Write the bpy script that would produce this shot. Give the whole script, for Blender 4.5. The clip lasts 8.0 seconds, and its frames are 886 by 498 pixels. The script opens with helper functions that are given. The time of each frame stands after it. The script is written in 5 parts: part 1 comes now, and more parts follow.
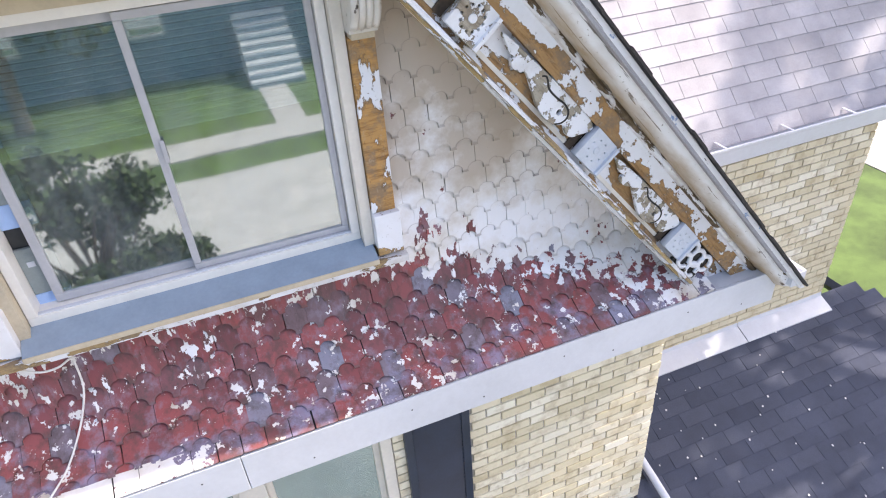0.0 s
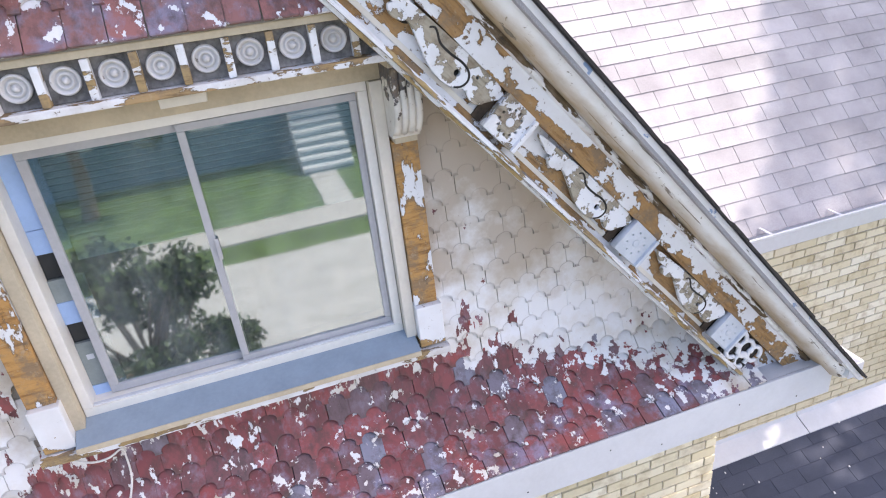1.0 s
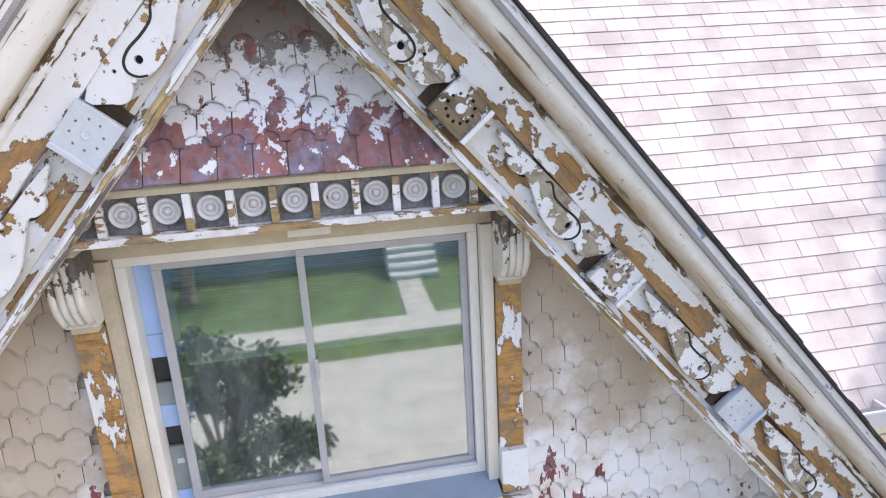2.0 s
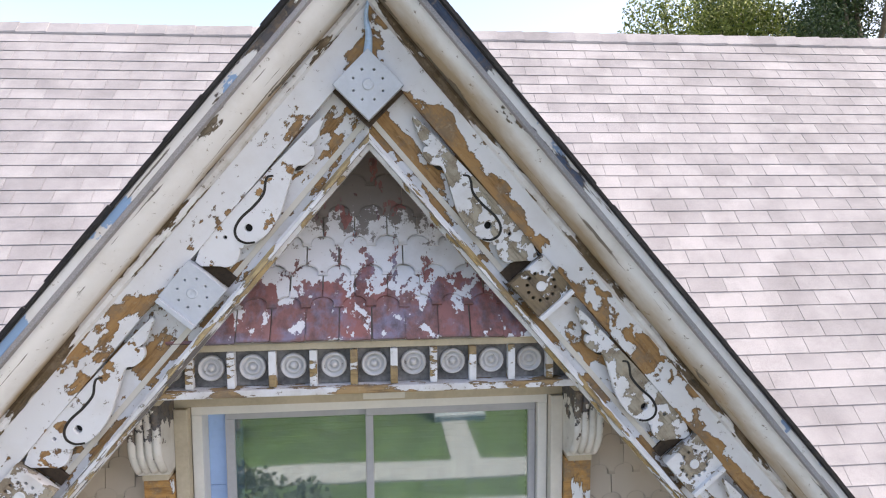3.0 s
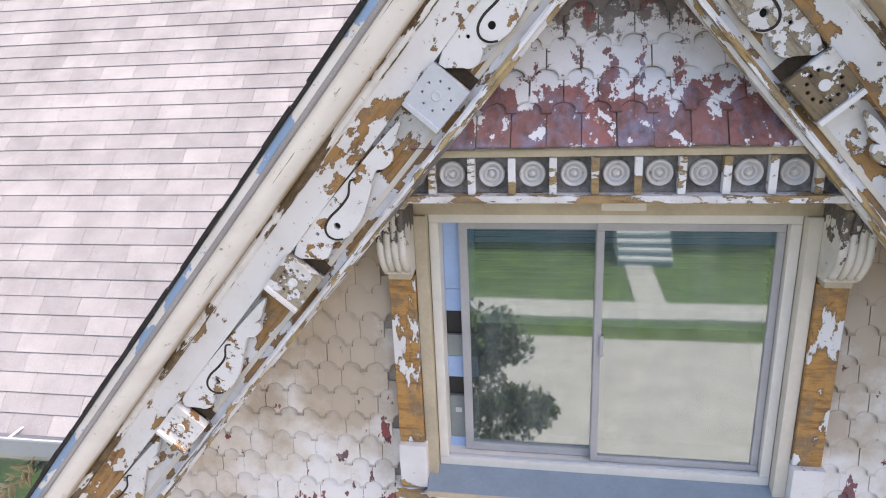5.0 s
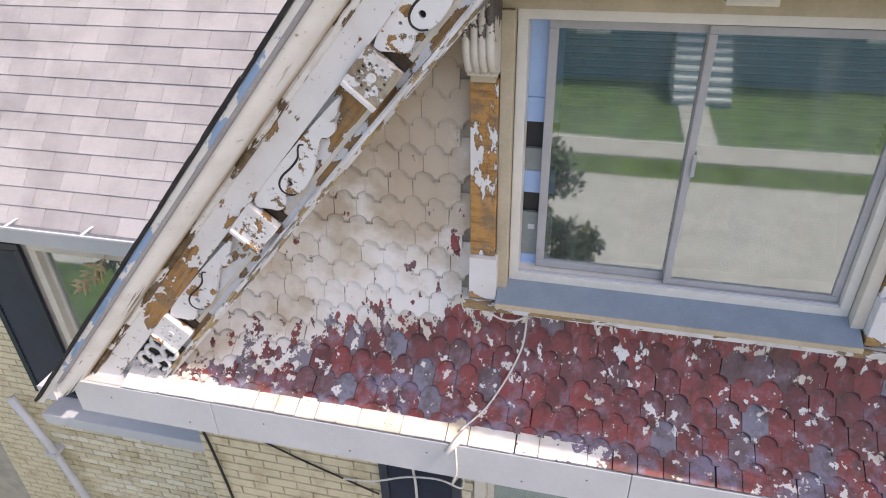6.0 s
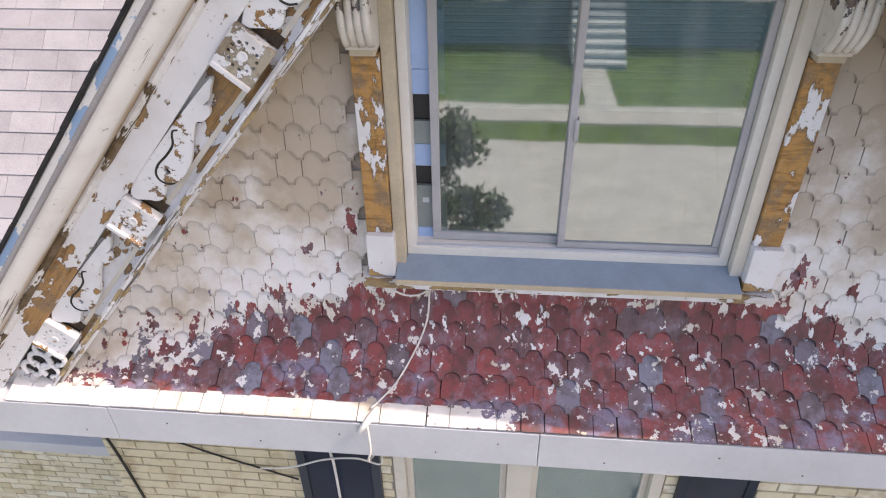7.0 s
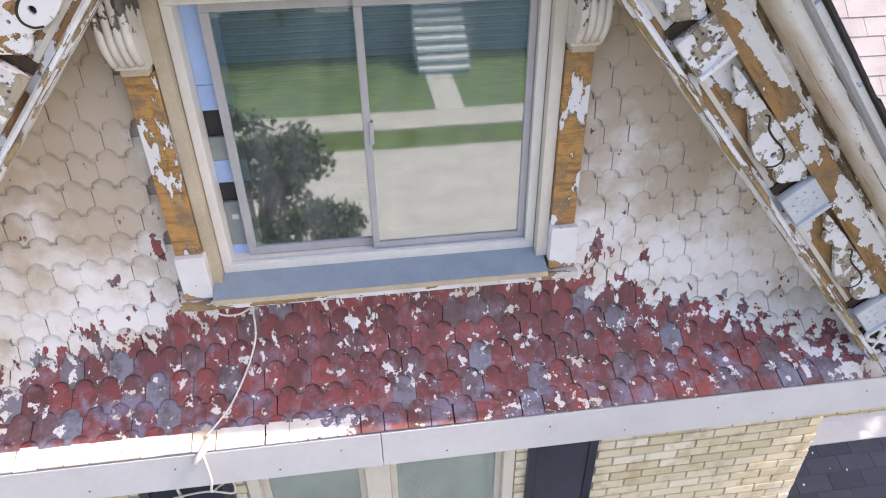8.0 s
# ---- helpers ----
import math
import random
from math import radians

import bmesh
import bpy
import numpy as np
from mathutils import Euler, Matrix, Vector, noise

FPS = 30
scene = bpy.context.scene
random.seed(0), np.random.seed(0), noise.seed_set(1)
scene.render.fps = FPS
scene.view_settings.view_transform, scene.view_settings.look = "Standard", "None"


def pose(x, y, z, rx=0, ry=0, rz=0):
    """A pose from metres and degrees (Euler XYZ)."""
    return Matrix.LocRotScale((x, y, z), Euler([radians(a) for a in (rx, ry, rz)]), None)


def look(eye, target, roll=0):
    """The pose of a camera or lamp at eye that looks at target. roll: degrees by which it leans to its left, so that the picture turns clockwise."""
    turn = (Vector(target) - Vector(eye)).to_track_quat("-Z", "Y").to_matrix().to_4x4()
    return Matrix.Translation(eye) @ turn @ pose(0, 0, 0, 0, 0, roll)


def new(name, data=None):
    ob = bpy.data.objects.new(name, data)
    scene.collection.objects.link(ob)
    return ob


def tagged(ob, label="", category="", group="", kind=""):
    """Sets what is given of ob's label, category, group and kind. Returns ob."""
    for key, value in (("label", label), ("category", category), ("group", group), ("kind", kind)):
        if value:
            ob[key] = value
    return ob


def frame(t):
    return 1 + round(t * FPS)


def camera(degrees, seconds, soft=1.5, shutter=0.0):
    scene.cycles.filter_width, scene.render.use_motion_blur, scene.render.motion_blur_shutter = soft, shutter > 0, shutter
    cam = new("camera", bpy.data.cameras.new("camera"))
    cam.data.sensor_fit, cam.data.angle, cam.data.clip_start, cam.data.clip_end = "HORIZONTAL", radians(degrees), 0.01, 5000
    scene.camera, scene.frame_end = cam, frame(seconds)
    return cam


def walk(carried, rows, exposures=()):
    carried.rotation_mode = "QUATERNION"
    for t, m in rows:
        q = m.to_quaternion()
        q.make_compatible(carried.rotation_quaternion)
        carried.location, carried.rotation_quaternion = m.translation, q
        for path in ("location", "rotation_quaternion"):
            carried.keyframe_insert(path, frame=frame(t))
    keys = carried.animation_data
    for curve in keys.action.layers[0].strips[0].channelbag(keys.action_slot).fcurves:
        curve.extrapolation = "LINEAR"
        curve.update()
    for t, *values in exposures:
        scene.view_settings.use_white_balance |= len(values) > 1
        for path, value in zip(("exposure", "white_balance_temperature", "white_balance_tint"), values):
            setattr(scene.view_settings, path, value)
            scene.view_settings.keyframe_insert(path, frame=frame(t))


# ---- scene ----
cam = camera(67.99, 8.0, soft=1.1)
PATH = [
    (0, (0.1848, -2.7092, 1.7365), (0.7493, -1.1599, 0.6046), -4.24),
    (0.5, (0.2315, -2.7432, 1.7673), (0.7842, -1.1388, 0.7088), -6.30),
    (1, (0.2066, -2.7288, 1.8208), (0.7012, -1.0225, 0.9021), -6.43),
    (1.2, (0.1875, -2.7279, 1.8560), (0.6587, -0.9739, 1.0186), -5.70),
    (2.3, (0.1012, -2.6685, 1.9866), (0.3709, -0.7479, 1.4983), -2.04),
    (2.5, (0.0741, -2.6584, 2.0206), (0.3267, -0.7172, 1.6111), -0.97),
    (3, (0.0222, -2.7108, 2.0873), (0.2220, -0.7288, 1.9097), -0.31),
    (3.5, (-0.0186, -2.7333, 2.1407), (0.1217, -0.7384, 2.1666), 0.49),
    (4, (-0.0539, -2.7214, 2.1370), (-0.0015, -0.7223, 2.1083), 0.69),
    (4.5, (-0.0985, -2.6843, 2.0549), (-0.2270, -0.7154, 1.7281), 0.12),
    (5, (-0.2044, -2.6591, 1.9409), (-0.5428, -0.7887, 1.3188), -2.54),
    (5.2, (-0.2645, -2.6533, 1.8845), (-0.6519, -0.8453, 1.1223), -1.87),
    (6.3, (-0.4122, -2.5897, 1.7764), (-0.8236, -0.9686, 0.6796), -1.56),
    (6.5, (-0.4062, -2.5807, 1.7822), (-0.7428, -0.9491, 0.6756), -1.40),
    (7, (-0.3113, -2.5618, 1.7797), (-0.4784, -0.9276, 0.6390), -1.10),
    (7.5, (-0.1449, -2.6001, 1.7656), (-0.1146, -0.9536, 0.6306), -1.33),
    (8, (-0.0242, -2.6211, 1.7789), (0.1769, -0.9776, 0.6571), -0.87),
]

walk(cam, [(t, look(e, g, r)) for t, e, g, r in PATH],
     exposures=[(0.0, 1.78, 7250, 19), (0.5, 1.76, 7250, 20), (1.2, 1.80, 7250, 20), (2.3, 1.66, 7450, 19), (3.0, 1.34, 7450, 17), (3.5, 0.72, 7600, 15), (4.0, 0.50, 7550, 13), (4.5, 1.08, 7550, 17),
                (5.0, 1.45, 7650, 19), (5.2, 1.45, 7650, 19), (6.5, 1.06, 7850, 19), (7.0, 1.28, 7850, 21), (7.5, 1.44, 7750, 21), (8.0, 1.57, 7750, 21)])

# ---- daylight: sun nearly in the plane of the gable, high on the +x side ----
SUN = Vector((0.64, -0.067, 0.77)).normalized()
world = bpy.data.worlds.new("sky")
scene.world = world
world.use_nodes = True
wn = world.node_tree.nodes
sky = wn.new("ShaderNodeTexSky")
sky.sky_type = "NISHITA"
sky.sun_disc = False
sky.sun_elevation = math.asin(SUN.z)
sky.sun_rotation = math.atan2(SUN.x, SUN.y)
sky.air_density, sky.dust_density, sky.ozone_density = 1.0, 2.2, 1.0
world.node_tree.links.new(sky.outputs[0], wn["Background"].inputs[0])
wn["Background"].inputs[1].default_value = 0.15
sun = new("sun", bpy.data.lights.new("sun", "SUN"))
sun.data.energy, sun.data.angle, sun.data.color = 1.9, radians(0.6), (1.0, 0.96, 0.91)
sun.matrix_world = look(SUN * 40, (0, 0, 0))


# ---- material tools ----
def mat(name, rough=0.7, metal=0.0):
    m = bpy.data.materials.new(name)
    m.use_nodes = True
    b = m.node_tree.nodes["Principled BSDF"]
    b.inputs["Roughness"].default_value = rough
    b.inputs["Metallic"].default_value = metal
    return m, m.node_tree.nodes, m.node_tree.links, b


def noise_tex(n, l, coord, scale, detail=6.0, rough=0.6, w=None, stretch=None):
    t = n.new("ShaderNodeTexNoise")
    t.noise_dimensions = "4D" if w is not None else "3D"
    t.inputs["Scale"].default_value, t.inputs["Detail"].default_value = scale, detail
    t.inputs["Roughness"].default_value = rough
    if stretch:
        mp = n.new("ShaderNodeMapping")
        mp.inputs["Scale"].default_value = stretch
        l.new(coord, mp.inputs[0])
        coord = mp.outputs[0]
    l.new(coord, t.inputs["Vector"])
    if w is not None:
        l.new(w, t.inputs["W"])
    return t.outputs["Fac"]


def calc(n, l, op, a, b=None, clamp=False):
    m = n.new("ShaderNodeMath")
    m.operation, m.use_clamp = op, clamp
    for k, v in enumerate((a, b)):
        if v is None:
            continue
        if isinstance(v, (int, float)):
            m.inputs[k].default_value = v
        else:
            l.new(v, m.inputs[k])
    return m.outputs[0]


def ramp(n, l, fac, stops, sharp=False):
    r = n.new("ShaderNodeValToRGB")
    r.color_ramp.interpolation = "CONSTANT" if sharp else "LINEAR"
    els = r.color_ramp.elements
    while len(els) < len(stops):
        els.new(0.5)
    for e, (p, c) in zip(els, stops):
        e.position = p
        e.color = (*c, 1) if not isinstance(c, (int, float)) else (c, c, c, 1)
    l.new(fac, r.inputs[0])
    return r.outputs[0]


def mix(n, l, fac, a, b, kind="MIX"):
    m = n.new("ShaderNodeMix")
    m.data_type, m.blend_type = "RGBA", kind
    for sock, v in ((m.inputs[0], fac), (m.inputs[6], a), (m.inputs[7], b)):
        if isinstance(v, (int, float)):
            sock.default_value = v
        elif isinstance(v, tuple):
            sock.default_value = (*v, 1)
        else:
            l.new(v, sock)
    return m.outputs[2]


def bump(n, l, b, height, strength=0.3, dist=0.01):
    k = n.new("ShaderNodeBump")
    k.inputs["Strength"].default_value, k.inputs["Distance"].default_value = strength, dist
    l.new(height, k.inputs["Height"])
    l.new(k.outputs[0], b.inputs["Normal"])


def coords(n, which="Object"):
    return n.new("ShaderNodeTexCoord").outputs[which]


def position(n):
    return n.new("ShaderNodeNewGeometry").outputs["Position"]


def rand(n):
    return n.new("ShaderNodeObjectInfo").outputs["Random"]


def plain(name, col, rough=0.6, vary=0.12, scale=6.0, grain=60.0, metal=0.0, bmp=0.15, per_piece=0.0):
    """A plain surface with stains and grain at two scales."""
    m, n, l, b = mat(name, rough, metal)
    p = position(n)
    big = noise_tex(n, l, p, scale, 5)
    fine = noise_tex(n, l, p, grain, 3)
    f = calc(n, l, "ADD", calc(n, l, "MULTIPLY", big, 0.7), calc(n, l, "MULTIPLY", fine, 0.3))
    lo, hi = tuple(c * (1 - vary * 1.6) for c in col), tuple(min(1, c * (1 + vary)) for c in col)
    c = ramp(n, l, f, [(0.32, lo), (0.62, hi)])
    if per_piece:
        r = ramp(n, l, rand(n), [(0.0, 1 - per_piece), (1.0, 1.0)])
        c = mix(n, l, 1.0, c, r, "MULTIPLY")
    l.new(c, b.inputs["Base Color"])
    bump(n, l, b, fine, bmp, 0.004)
    return m


def peeling(name, amount, scale=9.0, stretch=(0.55, 1, 1), paint=(0.74, 0.75, 0.78), wood=((0.17, 0.085, 0.032), (0.36, 0.205, 0.085)), bias=0.0, dirt=0.25, rough=0.55, blue=0.0, peak=0.0, cracks=0.0, seam=0.0, mid=0.24, blue_tone=(0.12, 0.24, 0.46)):
    """Old paint that flakes off down to weathered wood, in the local grain of each board."""
    m, n, l, b = mat(name, rough)
    p = coords(n)
    w = calc(n, l, "MULTIPLY", rand(n), 37.0)
    flake = noise_tex(n, l, p, scale, 9, 0.62, w, stretch)
    if bias:
        sep = n.new("ShaderNodeSeparateXYZ")
        l.new(p, sep.inputs[0])
        flake = calc(n, l, "ADD", flake, calc(n, l, "MULTIPLY", calc(n, l, "SUBTRACT", sep.outputs[2], mid), -bias))
    if peak:
        sx = n.new("ShaderNodeSeparateXYZ")
        l.new(p, sx.inputs[0])
        near = calc(n, l, "MULTIPLY", calc(n, l, "SUBTRACT", 0.8, sx.outputs[0]), peak)
        flake = calc(n, l, "ADD", flake, calc(n, l, "MINIMUM", calc(n, l, "MAXIMUM", near, 0.0), 0.2))
    t = 1 - amount
    bare = ramp(n, l, flake, [(t - 0.004, 0.0), (t + 0.004, 1.0)])
    grain = noise_tex(n, l, p, 26, 6, 0.7, w, (0.25, 2, 2))
    woodc = ramp(n, l, grain, [(0.34, wood[0]), (0.50, wood[1]), (0.7, tuple(min(1, c * 1.15) for c in wood[1]))])
    grey = noise_tex(n, l, p, 11, 7, 0.7, w)
    woodc = mix(n, l, ramp(n, l, grey, [(0.48, 0.0), (0.60, 0.75)]), woodc, (0.20, 0.15, 0.105))
    bleach = noise_tex(n, l, p, 33, 6, 0.75, w)
    woodc = mix(n, l, ramp(n, l, bleach, [(0.55, 0.0), (0.70, 0.55)]), woodc, (0.46, 0.37, 0.26))
    # dark line inside each flake, painted as the shadow of the paint's edge
    woodc = mix(n, l, ramp(n, l, flake, [(t, 0.75), (t + 0.022, 0.0)]), woodc, (0.05, 0.032, 0.018))
    stain = noise_tex(n, l, p, 5, 7, 0.65, w)
    pc = mix(n, l, calc(n, l, "MULTIPLY", ramp(n, l, stain, [(0.45, 0.0), (0.75, 1.0)]), dirt), paint, (0.38, 0.33, 0.27))
    fine = noise_tex(n, l, p, 40, 6, 0.7, w)
    pc = mix(n, l, ramp(n, l, fine, [(0.63, 0.0), (0.655, 0.8)]), pc, (0.16, 0.13, 0.10))
    if cracks:
        ck = noise_tex(n, l, p, 38, 5, 0.6, w, (0.05, 1, 1))
        pc = mix(n, l, ramp(n, l, ck, [(1 - cracks, 0.0), (1.012 - cracks, 0.85)]), pc, (0.07, 0.055, 0.045))
    if blue:
        tint = noise_tex(n, l, p, 7, 6, 0.6, w, (0.5, 1, 1))
        pc = mix(n, l, ramp(n, l, tint, [(1 - blue, 0.0), (1.01 - blue, 0.85)]), pc, blue_tone)
    if seam:
        # rusty dirt washed out of the joint under the moulding
        sz = n.new("ShaderNodeSeparateXYZ")
        l.new(p, sz.inputs[0])
        run = noise_tex(n, l, p, 7, 7, 0.65, w, (0.4, 1, 1))
        reach = calc(n, l, "ADD", calc(n, l, "SUBTRACT", sz.outputs[2], 0.343), calc(n, l, "MULTIPLY", calc(n, l, "SUBTRACT", 0.5, run), seam * 2.2))
        pc = mix(n, l, ramp(n, l, reach, [(0.0, 0.85), (seam, 0.0)]), pc, (0.33, 0.22, 0.095))
    c = mix(n, l, bare, pc, woodc)
    l.new(c, b.inputs["Base Color"])
    edge = calc(n, l, "ADD", calc(n, l, "MULTIPLY", bare, -1.0), calc(n, l, "MULTIPLY", grain, 0.3))
    bump(n, l, b, edge, 0.6, 0.004)
    l.new(ramp(n, l, bare, [(0.0, rough), (1.0, 0.85)]), b.inputs["Roughness"])
    return m


def shingle_paint(name, upper, arcs=True):
    """Red and slate-blue painted wood shingles under a failing coat of white."""
    m, n, l, b = mat(name, 0.6)
    p = position(n)
    sep = n.new("ShaderNodeSeparateXYZ")
    l.new(p, sep.inputs[0])
    r = rand(n)
    streak = noise_tex(n, l, p, 14, 6, 0.65, None, (1, 1, 0.45))
    body = ramp(n, l, r, [(0.0, (0.16, 0.052, 0.056)), (0.3, (0.25, 0.062, 0.066)), (0.55, (0.31, 0.072, 0.070)), (0.80, (0.20, 0.072, 0.078)), (0.90, (0.17, 0.10, 0.11)), (1.0, (0.23, 0.24, 0.31))])
    # faded red of the peak, lightened further to offset the shade there
    if upper:
        body = mix(n, l, 0.45, body, (0.40, 0.22, 0.20))
    body = mix(n, l, ramp(n, l, streak, [(0.50, 0.0), (0.72, 0.75)]), body, (0.27, 0.24, 0.31) if not upper else (0.24, 0.28, 0.42))
    slate = noise_tex(n, l, p, 6, 6, 0.6)
    low = calc(n, l, "MULTIPLY", calc(n, l, "SUBTRACT", 1.64 if upper else -0.60, sep.outputs[2]), 1.3)
    body = mix(n, l, ramp(n, l, calc(n, l, "ADD", slate, calc(n, l, "MINIMUM", low, 0.12)), [(0.58, 0.0), (0.68, 0.7)]), body, (0.24, 0.25, 0.37))
    grime = noise_tex(n, l, p, 15, 8, 0.72, None, (1, 1, 0.4))
    body = mix(n, l, ramp(n, l, grime, [(0.36, 0.7), (0.54, 0.0)]), body, (0.075, 0.05, 0.045))
    flake = noise_tex(n, l, p, 18 if not upper else 15, 9, 0.60, None, (1, 1, 0.5))
    spread = noise_tex(n, l, p, 3.0, 4, 0.5)
    ax = calc(n, l, "ABSOLUTE", sep.outputs[0])
    if upper:
        level = calc(n, l, "MAXIMUM", calc(n, l, "MULTIPLY", calc(n, l, "SUBTRACT", sep.outputs[2], 1.73), 1.2), -0.06)
    else:
        edge = calc(n, l, "MULTIPLY", calc(n, l, "SUBTRACT", ax, 0.95), -0.28)
        edge = calc(n, l, "MINIMUM", edge, 0.06)
        level = calc(n, l, "MULTIPLY", calc(n, l, "SUBTRACT", sep.outputs[2], calc(n, l, "SUBTRACT", edge, 0.30)), 0.95)
        level = calc(n, l, "MAXIMUM", level, -0.07)
        # whitened low on the left: the sunlit strip's glare put into the paint
        foot = calc(n, l, "MULTIPLY", calc(n, l, "LESS_THAN", sep.outputs[2], -0.692), calc(n, l, "MULTIPLY", calc(n, l, "SUBTRACT", -0.1, sep.outputs[0]), 0.55))
        level = calc(n, l, "ADD", level, calc(n, l, "MINIMUM", calc(n, l, "MAXIMUM", foot, 0.0), 0.30))
    level = calc(n, l, "MINIMUM", level, 0.24 if not upper else 0.12)
    val = calc(n, l, "ADD", calc(n, l, "ADD", flake, level), calc(n, l, "MULTIPLY", calc(n, l, "SUBTRACT", spread, 0.5), 0.25))
    white = ramp(n, l, val, [(0.532, 0.0), (0.540, 1.0)] if not upper else [(0.518, 0.0), (0.526, 1.0)])
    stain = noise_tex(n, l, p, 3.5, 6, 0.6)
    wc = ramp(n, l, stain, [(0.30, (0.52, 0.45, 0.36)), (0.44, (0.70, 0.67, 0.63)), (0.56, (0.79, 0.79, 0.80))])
    if upper:
        wc = ramp(n, l, stain, [(0.30, (0.60, 0.58, 0.58)), (0.52, (0.80, 0.80, 0.84))])
        mould = noise_tex(n, l, p, 18, 8, 0.7)
        high = calc(n, l, "MULTIPLY", calc(n, l, "SUBTRACT", sep.outputs[2], 1.92), 1.5)
        wc = mix(n, l, ramp(n, l, calc(n, l, "ADD", mould, high), [(0.535, 0.0), (0.57, 0.85)]), wc, (0.13, 0.10, 0.085))
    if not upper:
        # browner up the wall: aged paint plus the overhang's shade put into colour
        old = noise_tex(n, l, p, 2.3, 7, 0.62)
        aged_shade = calc(n, l, "ADD", old, calc(n, l, "MULTIPLY", calc(n, l, "SUBTRACT", sep.outputs[2], 0.12), 0.42))
        wc = mix(n, l, ramp(n, l, aged_shade, [(0.46, 0.0), (0.64, 0.85)]), wc, (0.46, 0.38, 0.295))
    if not upper:
        # places where the white coat has come away down to the red
        for cx, cz, rr in ((-1.005, 0.13, 0.060), (1.09, -0.07, 0.075), (1.32, -0.13, 0.045), (-1.24, -0.02, 0.035), (-1.42, -0.30, 0.09)):
            dx, dz = calc(n, l, "SUBTRACT", sep.outputs[0], cx), calc(n, l, "MULTIPLY", calc(n, l, "SUBTRACT", sep.outputs[2], cz), 0.55)
            away = calc(n, l, "SQRT", calc(n, l, "ADD", calc(n, l, "MULTIPLY", dx, dx), calc(n, l, "MULTIPLY", dz, dz)))
            hole = calc(n, l, "ADD", calc(n, l, "DIVIDE", away, rr), calc(n, l, "MULTIPLY", calc(n, l, "SUBTRACT", flake, 0.5), 5.0))
            white = calc(n, l, "MULTIPLY", white, ramp(n, l, hole, [(0.42, 0.0), (0.46, 1.0)]))
    chip = noise_tex(n, l, p, 8, 8, 0.62)
    white = calc(n, l, "MULTIPLY", white, ramp(n, l, chip, [(0.325, 0.0), (0.333, 1.0)]))
    fine = noise_tex(n, l, p, 55, 5, 0.7)
    wc = mix(n, l, ramp(n, l, fine, [(0.68, 0.0), (0.71, 0.6)]), wc, (0.30, 0.24, 0.20))
    scratch = noise_tex(n, l, p, 30, 7, 0.68, None, (1, 1, 0.3))
    scratch = ramp(n, l, calc(n, l, "ADD", scratch, calc(n, l, "MULTIPLY", calc(n, l, "SUBTRACT", spread, 0.5), 0.2)), [(0.65, 0.0), (0.68, 0.7)])
    body = mix(n, l, scratch, body, (0.60, 0.56, 0.55))
    final = mix(n, l, white, body, wc)
    # shade line of each shingle's cut foot, painted on with some grime
    lo = n.new("ShaderNodeSeparateXYZ")
    l.new(coords(n), lo.inputs[0])
    rim = lo.outputs[2]
    if arcs:
        dx = calc(n, l, "SUBTRACT", calc(n, l, "ABSOLUTE", lo.outputs[0]), 0.061 if upper else 0.0567)
        rad = calc(n, l, "SQRT", calc(n, l, "ADD", calc(n, l, "MULTIPLY", dx, dx), calc(n, l, "MULTIPLY", calc(n, l, "MULTIPLY", rim, rim), 1.64)))
        rim = calc(n, l, "MINIMUM", rim, calc(n, l, "SUBTRACT", rad, 0.0439 if upper else 0.0422))
    rim = calc(n, l, "ADD", rim, calc(n, l, "MULTIPLY", calc(n, l, "SUBTRACT", streak, 0.5), 0.02))
    final = mix(n, l, calc(n, l, "MULTIPLY", ramp(n, l, rim, [(0.001, 0.75), (0.006, 0.0)]), ramp(n, l, spread, [(0.36, 0.8), (0.58, 0.2)])), final, (0.11, 0.085, 0.075))
    l.new(final, b.inputs["Base Color"])
    bump(n, l, b, calc(n, l, "ADD", white, calc(n, l, "MULTIPLY", streak, 0.5)), 0.5, 0.003)
    return m


def brick_skin():
    m, n, l, b = mat("buff_brick", 0.85)
    p = position(n)
    base = ramp(n, l, rand(n), [(0.0, (0.60, 0.53, 0.36)), (0.35, (0.70, 0.63, 0.46)), (0.7, (0.77, 0.71, 0.55)), (0.9, (0.80, 0.76, 0.63)), (1.0, (0.64, 0.57, 0.42))])
    st = noise_tex(n, l, p, 7, 7, 0.65)
    base = mix(n, l, ramp(n, l, st, [(0.34, 0.5), (0.50, 0.0)]), base, (0.36, 0.27, 0.14))
    l.new(base, b.inputs["Base Color"])
    bump(n, l, b, noise_tex(n, l, p, 90, 5), 0.4, 0.004)
    return m


def roof_skin(name, lo, hi):
    m, n, l, b = mat(name, 0.9)
    p = position(n)
    base = ramp(n, l, rand(n), [(0.0, lo), (0.5, tuple((a + c) / 2 for a, c in zip(lo, hi))), (1.0, hi)])
    blot = noise_tex(n, l, p, 2.2, 6, 0.6)
    base = mix(n, l, 1.0, base, ramp(n, l, blot, [(0.3, 0.72), (0.6, 1.03)]), "MULTIPLY")
    gran = noise_tex(n, l, p, 230, 3)
    base = mix(n, l, 1.0, base, ramp(n, l, gran, [(0.35, 0.75), (0.65, 1.12)]), "MULTIPLY")
    l.new(base, b.inputs["Base Color"])
    bump(n, l, b, gran, 0.5, 0.004)
    return m


